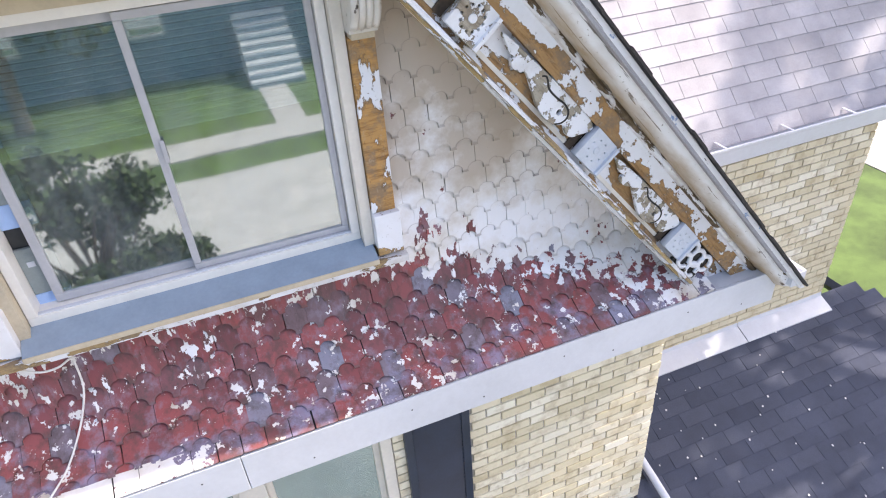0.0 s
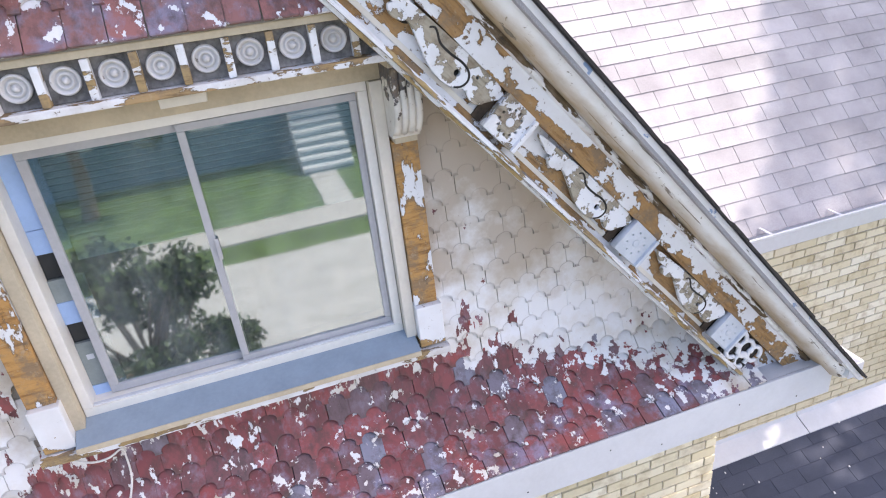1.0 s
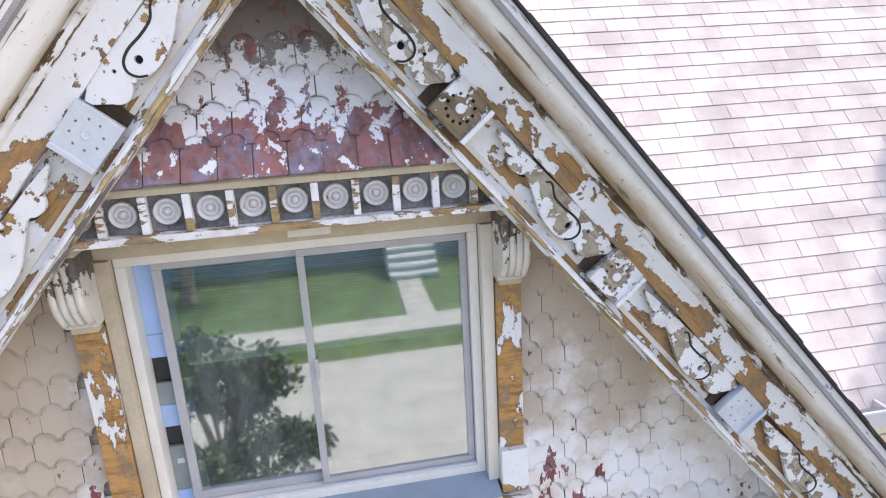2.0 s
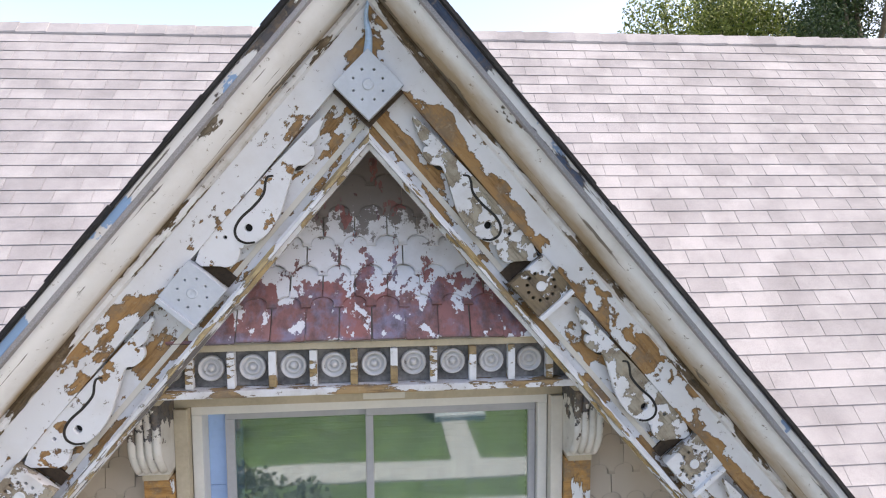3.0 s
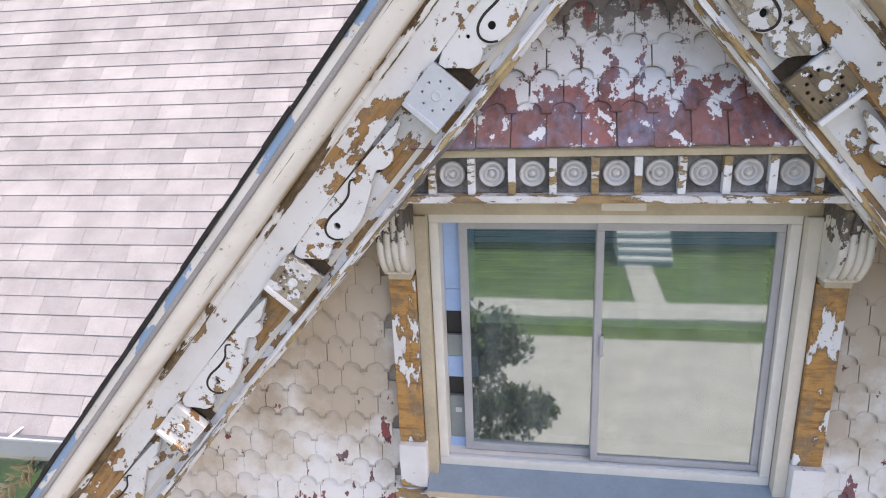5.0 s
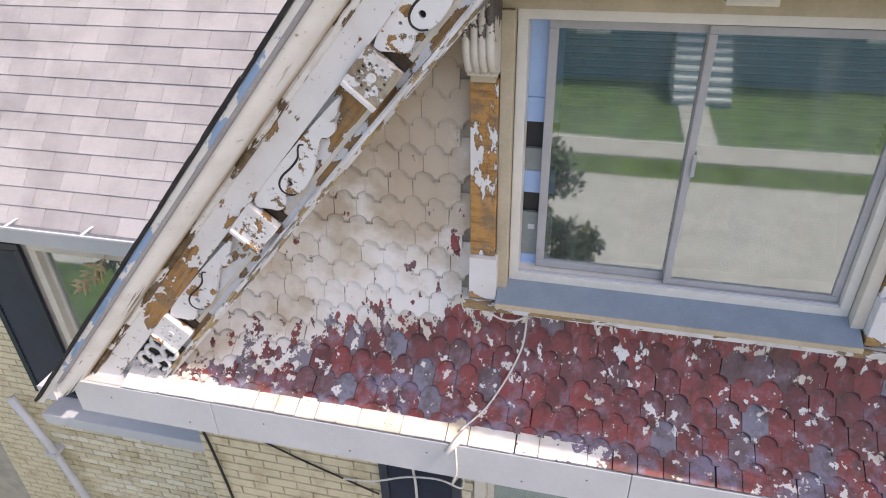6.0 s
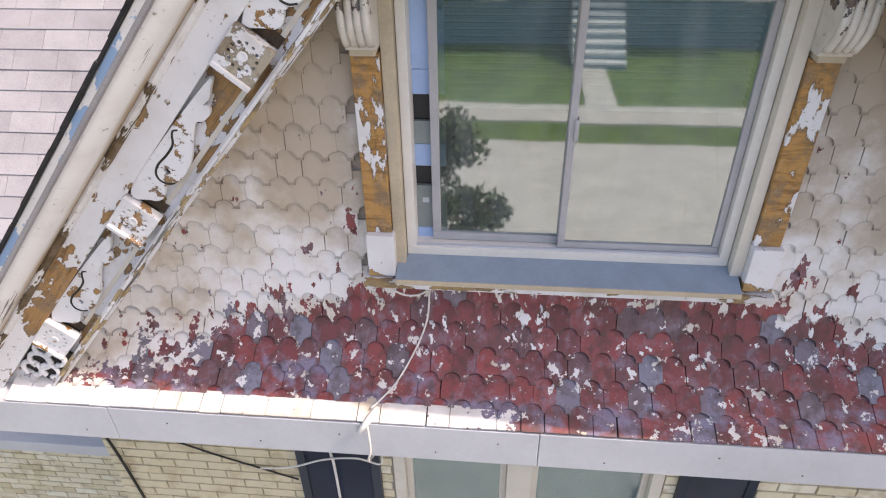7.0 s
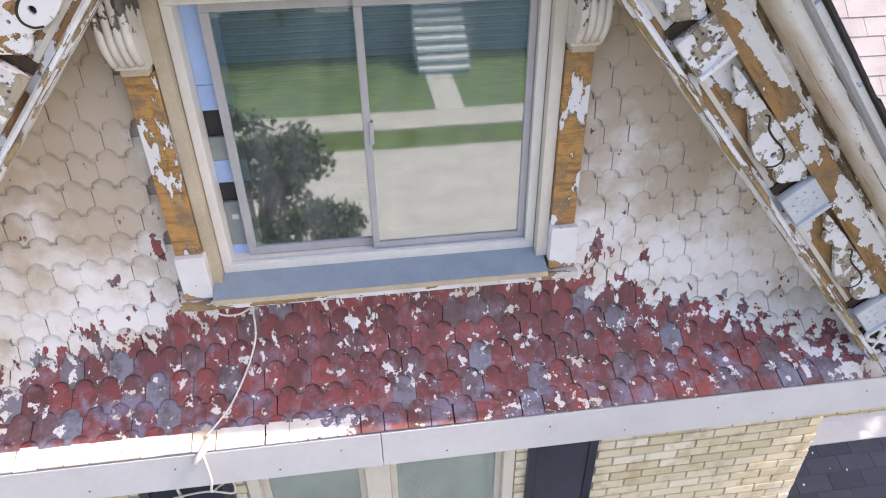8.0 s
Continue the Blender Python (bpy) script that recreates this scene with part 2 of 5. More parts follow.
def roof_rest(name, lo, hi):
    m, n, l, b = mat(name, 0.9)
    p = position(n)
    isl = n.new("ShaderNodeNewGeometry").outputs["Random Per Island"]
    base = ramp(n, l, isl, [(0.0, lo), (0.5, tuple((a + c) / 2 for a, c in zip(lo, hi))), (1.0, hi)])
    blot = noise_tex(n, l, p, 2.2, 6, 0.6)
    base = mix(n, l, 1.0, base, ramp(n, l, blot, [(0.3, 0.72), (0.6, 1.03)]), "MULTIPLY")
    gran = noise_tex(n, l, p, 230, 3)
    base = mix(n, l, 1.0, base, ramp(n, l, gran, [(0.35, 0.75), (0.65, 1.12)]), "MULTIPLY")
    l.new(base, b.inputs["Base Color"])
    bump(n, l, b, gran, 0.5, 0.004)
    return m


def leaf_skin(name, lo, hi):
    m, n, l, b = mat(name, 0.55)
    isl = n.new("ShaderNodeNewGeometry").outputs["Random Per Island"]
    l.new(ramp(n, l, isl, [(0.0, lo), (1.0, hi)]), b.inputs["Base Color"])
    b.inputs["Subsurface Weight"].default_value = 0.0
    return m


def glass_skin():
    m = bpy.data.materials.new("coated_glass")
    m.use_nodes = True
    n, l = m.node_tree.nodes, m.node_tree.links
    n.remove(n["Principled BSDF"])
    g = n.new("ShaderNodeBsdfGlossy")
    g.inputs["Roughness"].default_value = 0.03
    g.inputs["Color"].default_value = (0.84, 0.95, 0.98, 1)
    t = n.new("ShaderNodeBsdfTransparent")
    t.inputs["Color"].default_value = (0.72, 0.80, 0.80, 1)
    mx = n.new("ShaderNodeMixShader")
    mx.inputs[0].default_value = 0.34
    # faint waves of the old panes
    w = noise_tex(n, l, position(n), 1.6, 2)
    k = n.new("ShaderNodeBump")
    k.inputs["Strength"].default_value, k.inputs["Distance"].default_value = 0.03, 0.02
    l.new(w, k.inputs["Height"])
    l.new(k.outputs[0], g.inputs["Normal"])
    l.new(t.outputs[0], mx.inputs[1])
    l.new(g.outputs[0], mx.inputs[2])
    # a film of dust and dried rain
    d = n.new("ShaderNodeBsdfDiffuse")
    d.inputs["Color"].default_value = (0.62, 0.66, 0.68, 1)
    film = n.new("ShaderNodeMixShader")
    streak = noise_tex(n, l, position(n), 5.0, 6, 0.6, None, (1.6, 1, 0.35))
    l.new(ramp(n, l, streak, [(0.35, 0.02), (0.7, 0.12)]), film.inputs[0])
    l.new(mx.outputs[0], film.inputs[1])
    l.new(d.outputs[0], film.inputs[2])
    l.new(film.outputs[0], n["Material Output"].inputs[0])
    return m


WHITE_PEEL_L = peeling("peeling_white_boards", 0.475, 8.5, bias=0.5)
WHITE_PEEL_R = peeling("peeling_white_boards_bare", 0.515, 8.5, (0.7, 1, 1), bias=1.2)
WHITE_FIELD = peeling("peeling_white_field", 0.478, 10.0, dirt=0.5)
WHITE_FIELD_R = peeling("peeling_white_field_bare", 0.495, 9.0, dirt=0.5)
ORNAMENT = peeling("flaking_ornament_paint", 0.415, 13.0, (1, 1, 1), dirt=0.35)
ORNAMENT_R = peeling("worn_ornament_paint", 0.49, 15.0, (1, 1, 1), wood=((0.16, 0.13, 0.09), (0.36, 0.32, 0.25)), dirt=0.6)
BLOCK_BARE = peeling("bared_drilled_block_paint", 0.56, 14.0, (1, 1, 1), wood=((0.045, 0.035, 0.025), (0.20, 0.15, 0.09)), dirt=0.8)
KNOT = peeling("grey_white_knot_paint", 0.37, 14.0, (1, 1, 1), wood=((0.10, 0.08, 0.06), (0.28, 0.22, 0.15)), dirt=0.4)
# Dark wood in the rake joints; painted shadow round the peak block.
GAP = plain("dark_wood_and_shade", (0.055, 0.036, 0.022), 0.85, 0.35, 16, 90)
# Black for the carved cuts: their grime and the shade of their depth together.
GRIME_SHADE = plain("black_grime_shade", (0.03, 0.027, 0.024), 0.9, 0.3, 12, 80)
GREY_BLOCK = plain("grey_primed_block", (0.52, 0.56, 0.62), 0.5, 0.06, 9, 80)
CROWN = peeling("white_crown_paint", 0.34, 9.0, (0.35, 1, 1), wood=((0.06, 0.055, 0.05), (0.20, 0.17, 0.13)), dirt=0.35, paint=(0.78, 0.785, 0.80), peak=0.09, cracks=0.375, seam=0.006)
CROWN_R = peeling("rust_stained_crown_paint", 0.34, 9.0, (0.35, 1, 1), wood=((0.06, 0.055, 0.05), (0.20, 0.17, 0.13)), dirt=0.35, paint=(0.78, 0.785, 0.80), peak=0.09, cracks=0.385, seam=0.045)
CROWN_TOP = peeling("blue_flaked_crown_paint", 0.35, 9.0, (0.3, 1, 1), wood=((0.022, 0.028, 0.045), (0.06, 0.09, 0.16)), blue=0.41, peak=0.26, cracks=0.37)
CROWN_TOP_L = peeling("blue_patched_crown_paint", 0.37, 8.0, (0.3, 1, 1), wood=((0.03, 0.03, 0.035), (0.08, 0.08, 0.09)), blue=0.475, peak=0.10, cracks=0.40, paint=(0.70, 0.71, 0.73), blue_tone=(0.15, 0.32, 0.58))
BASE = peeling("peeling_base_block_paint", 0.27, 12.0, (1, 1, 1), wood=((0.20, 0.10, 0.035), (0.44, 0.27, 0.11)), bias=2.0, mid=0.02)
EDGE_L = peeling("crusted_edge_paint", 0.47, 20.0, (0.35, 1, 1), wood=((0.14, 0.095, 0.045), (0.46, 0.35, 0.19)), dirt=0.7, cracks=0.42)
SHEATH = plain("painted_sheathing", (0.40, 0.36, 0.31), 0.8, 0.2, 7, 80)
PILASTER = peeling("peeling_pilaster_paint", 0.515, 6.5, (1, 1, 0.45), wood=((0.22, 0.10, 0.032), (0.46, 0.25, 0.085)), bias=0.09, mid=0.55)
# Joint dirt, its colour darkened further for shade under the crown moulding.
FILLET = peeling("stained_shaded_fillet_paint", 0.50, 12.0, (0.25, 1, 1), wood=((0.035, 0.026, 0.016), (0.11, 0.075, 0.04)), dirt=0.9)
EDGE = peeling("worn_edge_paint", 0.49, 18.0, (0.25, 1, 1), wood=((0.16, 0.11, 0.05), (0.42, 0.30, 0.14)), dirt=0.5, cracks=0.42)
TRIM = peeling("chipped_trim_paint", 0.475, 15.0, (0.35, 1, 1), wood=((0.18, 0.12, 0.06), (0.36, 0.25, 0.12)), dirt=0.75)
SHELF = peeling("worn_shelf_paint", 0.48, 14.0, (0.35, 1, 1), wood=((0.14, 0.09, 0.045), (0.36, 0.24, 0.12)), dirt=0.8)
SOOT = plain("sooty_grey_paint", (0.20, 0.19, 0.185), 0.8, 0.4, 14, 70)
BRACKET = peeling("sooty_bracket_paint", 0.46, 20.0, (1, 1, 0.8), wood=((0.035, 0.035, 0.042), (0.11, 0.105, 0.11)), paint=(0.66, 0.64, 0.60), dirt=0.7, bias=-1.6, mid=1.17)
DIRTY = peeling("dirty_white_rosette_paint", 0.30, 18.0, (1, 1, 1), paint=(0.58, 0.57, 0.57), dirt=0.7)
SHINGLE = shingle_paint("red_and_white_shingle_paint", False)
SHINGLE_UP = shingle_paint("red_and_white_peak_shingle_paint", True)
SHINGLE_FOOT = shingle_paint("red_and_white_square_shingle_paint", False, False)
SHINGLE_UP_FOOT = shingle_paint("red_and_white_square_peak_shingle_paint", True, False)
BRICK = brick_skin()
MORTAR = plain("grey_mortar", (0.40, 0.37, 0.32), 0.95, 0.15, 8, 120)
ROOF_HI = ((0.345, 0.338, 0.356), (0.435, 0.427, 0.446))
ROOF_LO = ((0.042, 0.052, 0.082), (0.070, 0.082, 0.118))
ROOF_PALE, ROOF_PALE_REST = roof_skin("pale_asphalt_shingle", *ROOF_HI), roof_rest("pale_asphalt_shingles", *ROOF_HI)
ROOF_DARK, ROOF_DARK_REST = roof_skin("charcoal_asphalt_shingle", *ROOF_LO), roof_rest("charcoal_asphalt_shingles", *ROOF_LO)
UNDERLAY = plain("dark_underlay", (0.06, 0.058, 0.06), 0.95)
METAL_WHITE = plain("white_aluminium", (0.56, 0.58, 0.62), 0.4, 0.05, 3, 40, 0.0, 0.05)
VINYL = plain("beige_vinyl", (0.66, 0.62, 0.55), 0.45, 0.06, 5, 50, 0.0, 0.05)
FRAME = plain("off_white_frame", (0.74, 0.72, 0.68), 0.45, 0.05, 5, 50, 0.0, 0.05)
STILE = plain("grey_sash", (0.42, 0.42, 0.44), 0.45, 0.08, 5, 50, 0.0, 0.05)
TAN = plain("tan_trim_paint", (0.50, 0.43, 0.32), 0.6, 0.12, 5, 60)
SILLBLUE = plain("blue_grey_sill_paint", (0.235, 0.30, 0.37), 0.45, 0.08, 6, 60)
BLACK_EDGE = plain("black_shingle_edge", (0.02, 0.02, 0.022), 0.9, 0.4, 20, 120, 0.0, 0.6)
BLUE_CAULK = plain("pale_blue_paint", (0.42, 0.58, 0.78), 0.5, 0.15, 30, 90)
SHUTTER = plain("navy_shutter_paint", (0.018, 0.028, 0.052), 0.35, 0.15, 5, 60)
GLASS = glass_skin()
ROOM = plain("dim_room_paint", (0.10, 0.11, 0.12), 0.9)
CURTAIN = plain("grey_teal_curtain", (0.20, 0.28, 0.30), 0.9, 0.12, 3, 40)
BLIND = plain("pale_blind_slat", (0.80, 0.86, 0.86), 0.6, 0.05)
PANEL_BLUE = plain("light_blue_panel", (0.36, 0.52, 0.80), 0.5, 0.06, 4, 50, 0.0, 0.05)
PANEL_DARK = plain("dark_panel", (0.03, 0.032, 0.035), 0.5)
PANEL_GREY = plain("grey_green_panel", (0.24, 0.28, 0.28), 0.5)
LAWN = plain("lawn_grass", (0.075, 0.125, 0.030), 0.9, 0.35, 1.2, 60, 0.0, 0.5)
PAVER = plain("grey_green_paving", (0.20, 0.235, 0.225), 0.9, 0.15, 1.5, 40)
CONCRETE = plain("pale_concrete", (0.44, 0.42, 0.38), 0.9, 0.12, 1.5, 40)
LEAF_A = leaf_skin("sunlit_leaves", (0.045, 0.075, 0.012), (0.32, 0.36, 0.085))
LEAF_B = leaf_skin("dark_leaves", (0.015, 0.035, 0.010), (0.07, 0.11, 0.03))
DRY = plain("dry_tan_leaf", (0.50, 0.40, 0.24), 0.9, 0.25)
BARK = plain("grey_bark", (0.14, 0.11, 0.08), 0.95, 0.3, 8, 60, 0.0, 0.6)
CABLE_WHITE = plain("white_cable_sheath", (0.70, 0.69, 0.66), 0.5)
CABLE_BLACK = plain("black_cable_sheath", (0.015, 0.015, 0.016), 0.5)
TEAL = plain("dark_teal_siding", (0.105, 0.19, 0.225), 0.6, 0.1)
SIDING = plain("white_siding", (0.66, 0.66, 0.64), 0.6, 0.05)


# ---- building tools ----
def empty(name, label, category, kind="", group="", at=(0, 0, 0)):
    o = new(name)
    o.location = at
    o.empty_display_size = 0.1
    return tagged(o, label, category, group, kind)


def part(name, bm, material, parent=None, label="", matrix=None, smooth=False):
    me = bpy.data.meshes.new(name)
    bmesh.ops.recalc_face_normals(bm, faces=bm.faces)
    bm.to_mesh(me)
    bm.free()
    me.materials.append(material)
    if smooth:
        for f in me.polygons:
            f.use_smooth = True
    return piece(name, me, parent, label, matrix)


def piece(name, me, parent=None, label="", matrix=None):
    o = new(name, me)
    if parent is not None:
        o.parent = parent
        o.matrix_parent_inverse = parent.matrix_basis.inverted()
    if matrix is not None:
        o.matrix_basis = matrix
    if label:
        o["label"] = label
    if name == "pane":
        o.visible_shadow = False
    return o


def box(x0, x1, y0, y1, z0, z1, bevel=0.0, bm=None):
    bm = bm or bmesh.new()
    v = bmesh.ops.create_cube(bm, size=1.0)["verts"]
    for a in v:
        a.co = Vector(((x0 + x1) / 2 + a.co.x * (x1 - x0), (y0 + y1) / 2 + a.co.y * (y1 - y0), (z0 + z1) / 2 + a.co.z * (z1 - z0)))
    if bevel:
        es = {e for a in v for e in a.link_edges}
        bmesh.ops.bevel(bm, geom=list(es), offset=bevel, segments=2, affect="EDGES", profile=0.6)
    return bm


def prism(pts, lo, hi, axis="y", bm=None):
    """Extrude a closed outline along an axis. For y the outline is (x, z); x: (y, z); z: (x, y)."""
    bm = bm or bmesh.new()

    def at(p, h):
        return {"y": (p[0], h, p[1]), "x": (h, p[0], p[1]), "z": (p[0], p[1], h)}[axis]
    a = [bm.verts.new(at(p, lo)) for p in pts]
    b = [bm.verts.new(at(p, hi)) for p in pts]
    bm.faces.new(a)
    bm.faces.new(b[::-1])
    for k in range(len(pts)):
        j = (k + 1) % len(pts)
        bm.faces.new((a[k], a[j], b[j], b[k]))
    return bm


def lathe(profile, m, steps=20, bm=None):
    """Turn (radius, height) pairs about z, then place by the matrix m."""
    bm = bm or bmesh.new()
    rings = []
    for r, h in profile:
        rings.append([bm.verts.new(m @ Vector((r * math.cos(2 * math.pi * k / steps), r * math.sin(2 * math.pi * k / steps), h))) for k in range(steps)])
    for a, b in zip(rings, rings[1:]):
        for k in range(steps):
            j = (k + 1) % steps
            bm.faces.new((a[k], a[j], b[j], b[k]))
    bm.faces.new(rings[-1])
    bm.faces.new(rings[0][::-1])
    return bm


def tube(points, r, steps=8, bm=None):
    bm = bm or bmesh.new()
    pts = [Vector(p) for p in points]
    rings = []
    for k, p in enumerate(pts):
        d = (pts[min(k + 1, len(pts) - 1)] - pts[max(k - 1, 0)]).normalized()
        u = d.orthogonal().normalized()
        v = d.cross(u)
        rr = r[k] if isinstance(r, (list, tuple)) else r
        rings.append([bm.verts.new(p + rr * (math.cos(2 * math.pi * j / steps) * u + math.sin(2 * math.pi * j / steps) * v)) for j in range(steps)])
    for a, b in zip(rings, rings[1:]):
        best = min(range(steps), key=lambda q: sum((a[j].co - b[(j + q) % steps].co).length for j in range(steps)))
        for j in range(steps):
            i = (j + 1) % steps
            bm.faces.new((a[j], a[i], b[(i + best) % steps], b[(j + best) % steps]))
    bm.faces.new(rings[0][::-1])
    bm.faces.new(rings[-1])
    return bm


def cutout(loops, depth, bevel=0.0025):
    """A flat carved plate: the first loop is its outline, the others are cut through it. Local x, z; its front is at y = 0."""
    cu = bpy.data.curves.new("plate", "CURVE")
    cu.dimensions, cu.fill_mode = "2D", "BOTH"
    cu.extrude, cu.bevel_depth, cu.bevel_resolution = depth / 2 - bevel, bevel, 1
    for lp in loops:
        sp = cu.splines.new("POLY")
        sp.points.add(len(lp) - 1)
        for q, (x, y) in zip(sp.points, lp):
            q.co = (x, y, 0, 1)
        sp.use_cyclic_u = True
    ob = new("plate", cu)
    me = bpy.data.meshes.new_from_object(ob.evaluated_get(bpy.context.evaluated_depsgraph_get()))
    bpy.data.objects.remove(ob)
    bpy.data.curves.remove(cu)
    bm = bmesh.new()
    bm.from_mesh(me)
    bpy.data.meshes.remove(me)
    for v in bm.verts:
        v.co = Vector((v.co.x, v.co.z, v.co.y))
    return bm


def smooth_loop(pts, per=5):
    """A closed Catmull-Rom outline through a few points."""
    out, n = [], len(pts)
    for k in range(n):
        p0, p1, p2, p3 = (Vector(pts[(k + j) % n]) for j in (-1, 0, 1, 2))
        for s in range(per):
            t = s / per
            q = 0.5 * (2 * p1 + (p2 - p0) * t + (2 * p0 - 5 * p1 + 4 * p2 - p3) * t * t + (3 * p1 - p0 - 3 * p2 + p3) * t ** 3)
            out.append((q.x, q.y))
    return out


def smooth_line(pts, per=6):
    out, n = [], len(pts)
    for k in range(n - 1):
        p0, p1, p2, p3 = (Vector(pts[min(max(k + j, 0), n - 1)]) for j in (-1, 0, 1, 2))
        for s in range(per):
            t = s / per
            out.append(0.5 * (2 * p1 + (p2 - p0) * t + (2 * p0 - 5 * p1 + 4 * p2 - p3) * t * t + (3 * p1 - p0 - 3 * p2 + p3) * t ** 3))
    return out + [Vector(pts[-1])]


def ring(cx, cy, r, n=14):
    return [(cx + r * math.cos(2 * math.pi * k / n), cy + r * math.sin(2 * math.pi * k / n)) for k in range(n)]


def ribbon(pts, w):
    """The closed outline of a tapering stroke along a line."""
    line = smooth_line(pts)
    left, right = [], []
    for k, p in enumerate(line):
        d = (line[min(k + 1, len(line) - 1)] - line[max(k - 1, 0)]).normalized()
        nrm = Vector((-d.y, d.x))
        ww = w * (0.45 + 0.55 * math.sin(math.pi * (0.15 + 0.7 * k / len(line))))
        left.append(tuple(p + nrm * ww))
        right.append(tuple(p - nrm * ww))
    return left + right[::-1]


# ---- the plan, in metres: z = 0 at the foot of the glass, y = 0 its plane ----
GROUND = -6.0
APEX = 2.257           # inner edge of the bargeboards at the peak
SL = 1.158             # rise of the rakes over their run
SLOPE = math.atan(SL)
CS, SN = math.cos(SLOPE), math.sin(SLOPE)
EAVE_LEN = 3.975       # along the rake from the inner apex to the fascia
FASCIA_Y, FASCIA_TOP, FASCIA_BOT = -0.443, -0.755, -0.98
WING = 2.765           # half width of the brick wing
WALL_Y = -0.03
MAIN_Y = 0.95          # facade of the main house
ROOF_A, ROOF_B = -1.175, 1.109     # main roof: z = A + B * y
RIDGE_Y, RIDGE_Z = 4.45, 3.76
HOUSE_L, HOUSE_R = -7.5, 5.75
SKIRT = [(-0.022, -0.43), (-0.126, -0.553), (-0.237, -0.638), (-0.352, -0.706), (-0.452, -0.752)]


def rake_matrix(side):
    """Local x runs down the rake, z out of it, and y to the back (right) or the front (left)."""
    d, nrm = Vector((side * CS, 0, -SN)), Vector((side * SN, 0, CS))
    m = Matrix((d, Vector((0, side, 0)), nrm)).transposed().to_4x4()
    m.translation = (0, 0, APEX)
    return m


# ---- ground, road and walk ----
def sheet(name, x0, x1, y0, y1, z, material, label, category, thick=0.05):
    return tagged(part(name, box(x0, x1, y0, y1, z - thick, z), material), label, category, "", "structure")


sheet("ground", -150, 150, -150, 150, GROUND, LAWN, "mown green lawn round the house", "lawn", 0.2)
sheet("road", -80, 80, -13.7, -5.2, GROUND + 0.006, CONCRETE, "pale concrete street before the house", "road")
sheet("pavement", -80, 80, -16.2, -14.95, GROUND + 0.05, CONCRETE, "pale concrete sidewalk across the street", "sidewalk", 0.1)
# Unseen paving, added for neutral bounce light and a grey reflection below.
sheet("pavement", -7.0, 2.6, -5.15, -0.35, GROUND + 0.02, PAVER, "unseen grey-green paving added before the gabled wing", "forecourt", 0.06)
sheet("pavement", 14.3, 18.0, -5.0, 30, GROUND + 0.02, CONCRETE, "pale concrete driveway beside the house", "driveway", 0.06)


# ---- main house: walls, roof, eaves ----
def open_wall(name, x0, x1, z0, z1, y0, y1, holes, material, label):
    """A wall with rectangular openings, cut as strips round them."""
    bm = bmesh.new()
    xs = sorted({x0, x1, *[h[0] for h in holes], *[h[1] for h in holes]})
    for a, b in zip(xs, xs[1:]):
        cuts = sorted((h[2], h[3]) for h in holes if h[0] <= a and h[1] >= b)
        z = z0
        for lo, hi in cuts:
            box(a, b, y0, y1, z, lo, 0, bm)
            z = hi
        box(a, b, y0, y1, z, z1, 0, bm)
    bmesh.ops.remove_doubles(bm, verts=bm.verts, dist=1e-5)
    return tagged(part(name, bm, material), label, "wall", "", "structure")


MAIN_HOLE = (-4.74, -3.0, -2.62, -0.88)
WING_HOLE = (-0.90, 0.72, -2.9, -1.06)
wall_main = open_wall("wall_main", 2.48, HOUSE_R, GROUND, -0.42, MAIN_Y, MAIN_Y + 0.25, [], MORTAR, "weathered buff brick main facade set back from the gable")
wall_main_west = open_wall("wall_main_west", HOUSE_L, -2.48, GROUND, -0.42, MAIN_Y, MAIN_Y + 0.25, [MAIN_HOLE], MORTAR, "stained buff brick facade round the set-back window")
wall_wing = open_wall("wall_wing", -WING, WING, GROUND, -0.99, WALL_Y, WALL_Y + 0.25, [WING_HOLE], MORTAR, "buff brick front of the projecting gabled wing")
for nm, sx in (("wall_wing_east", 1), ("wall_wing_west", -1)):
    a, b = sorted((sx * WING, sx * (WING - 0.25)))
    tagged(part(nm, box(a, b, WALL_Y + 0.25, MAIN_Y, GROUND, -0.9), BRICK), "buff brick side of the projecting wing", "wall", "", "structure")
for nm, sx in (("wall_east", HOUSE_R), ("wall_west", HOUSE_L)):
    a, b = (sx - 0.25, sx) if sx > 0 else (sx, sx + 0.25)
    tagged(part(nm, box(a, b, MAIN_Y + 0.25, 8.0, GROUND, -0.45), BRICK), "buff brick end wall of the main house", "wall", "", "structure")
tagged(part("wall_north", box(HOUSE_L, HOUSE_R, 8.0, 8.25, GROUND, -0.45), BRICK), "buff brick back wall of the main house", "wall", "", "structure")


def slab(name, corners, thick, material, label, category):
    bm = bmesh.new()
    v = [Vector(c) for c in corners]
    nrm = (v[1] - v[0]).cross(v[2] - v[0]).normalized() * thick
    a, b = [bm.verts.new(c) for c in v], [bm.verts.new(c - nrm) for c in v]
    bm.faces.new(a), bm.faces.new(b[::-1])
    for k in range(len(v)):
        j = (k + 1) % len(v)
        bm.faces.new((a[k], a[j], b[j], b[k]))
    return tagged(part(name, bm, material), label, category, "", "structure")


EY = 0.62
ez = ROOF_A + ROOF_B * EY
roof_main = slab("roof_main", [(HOUSE_L - 0.3, EY, ez), (HOUSE_R + 0.3, EY, ez), (HOUSE_R + 0.3, RIDGE_Y, RIDGE_Z), (HOUSE_L - 0.3, RIDGE_Y, RIDGE_Z)], 0.08, UNDERLAY, "steep pale grey asphalt shingle main roof", "roof")
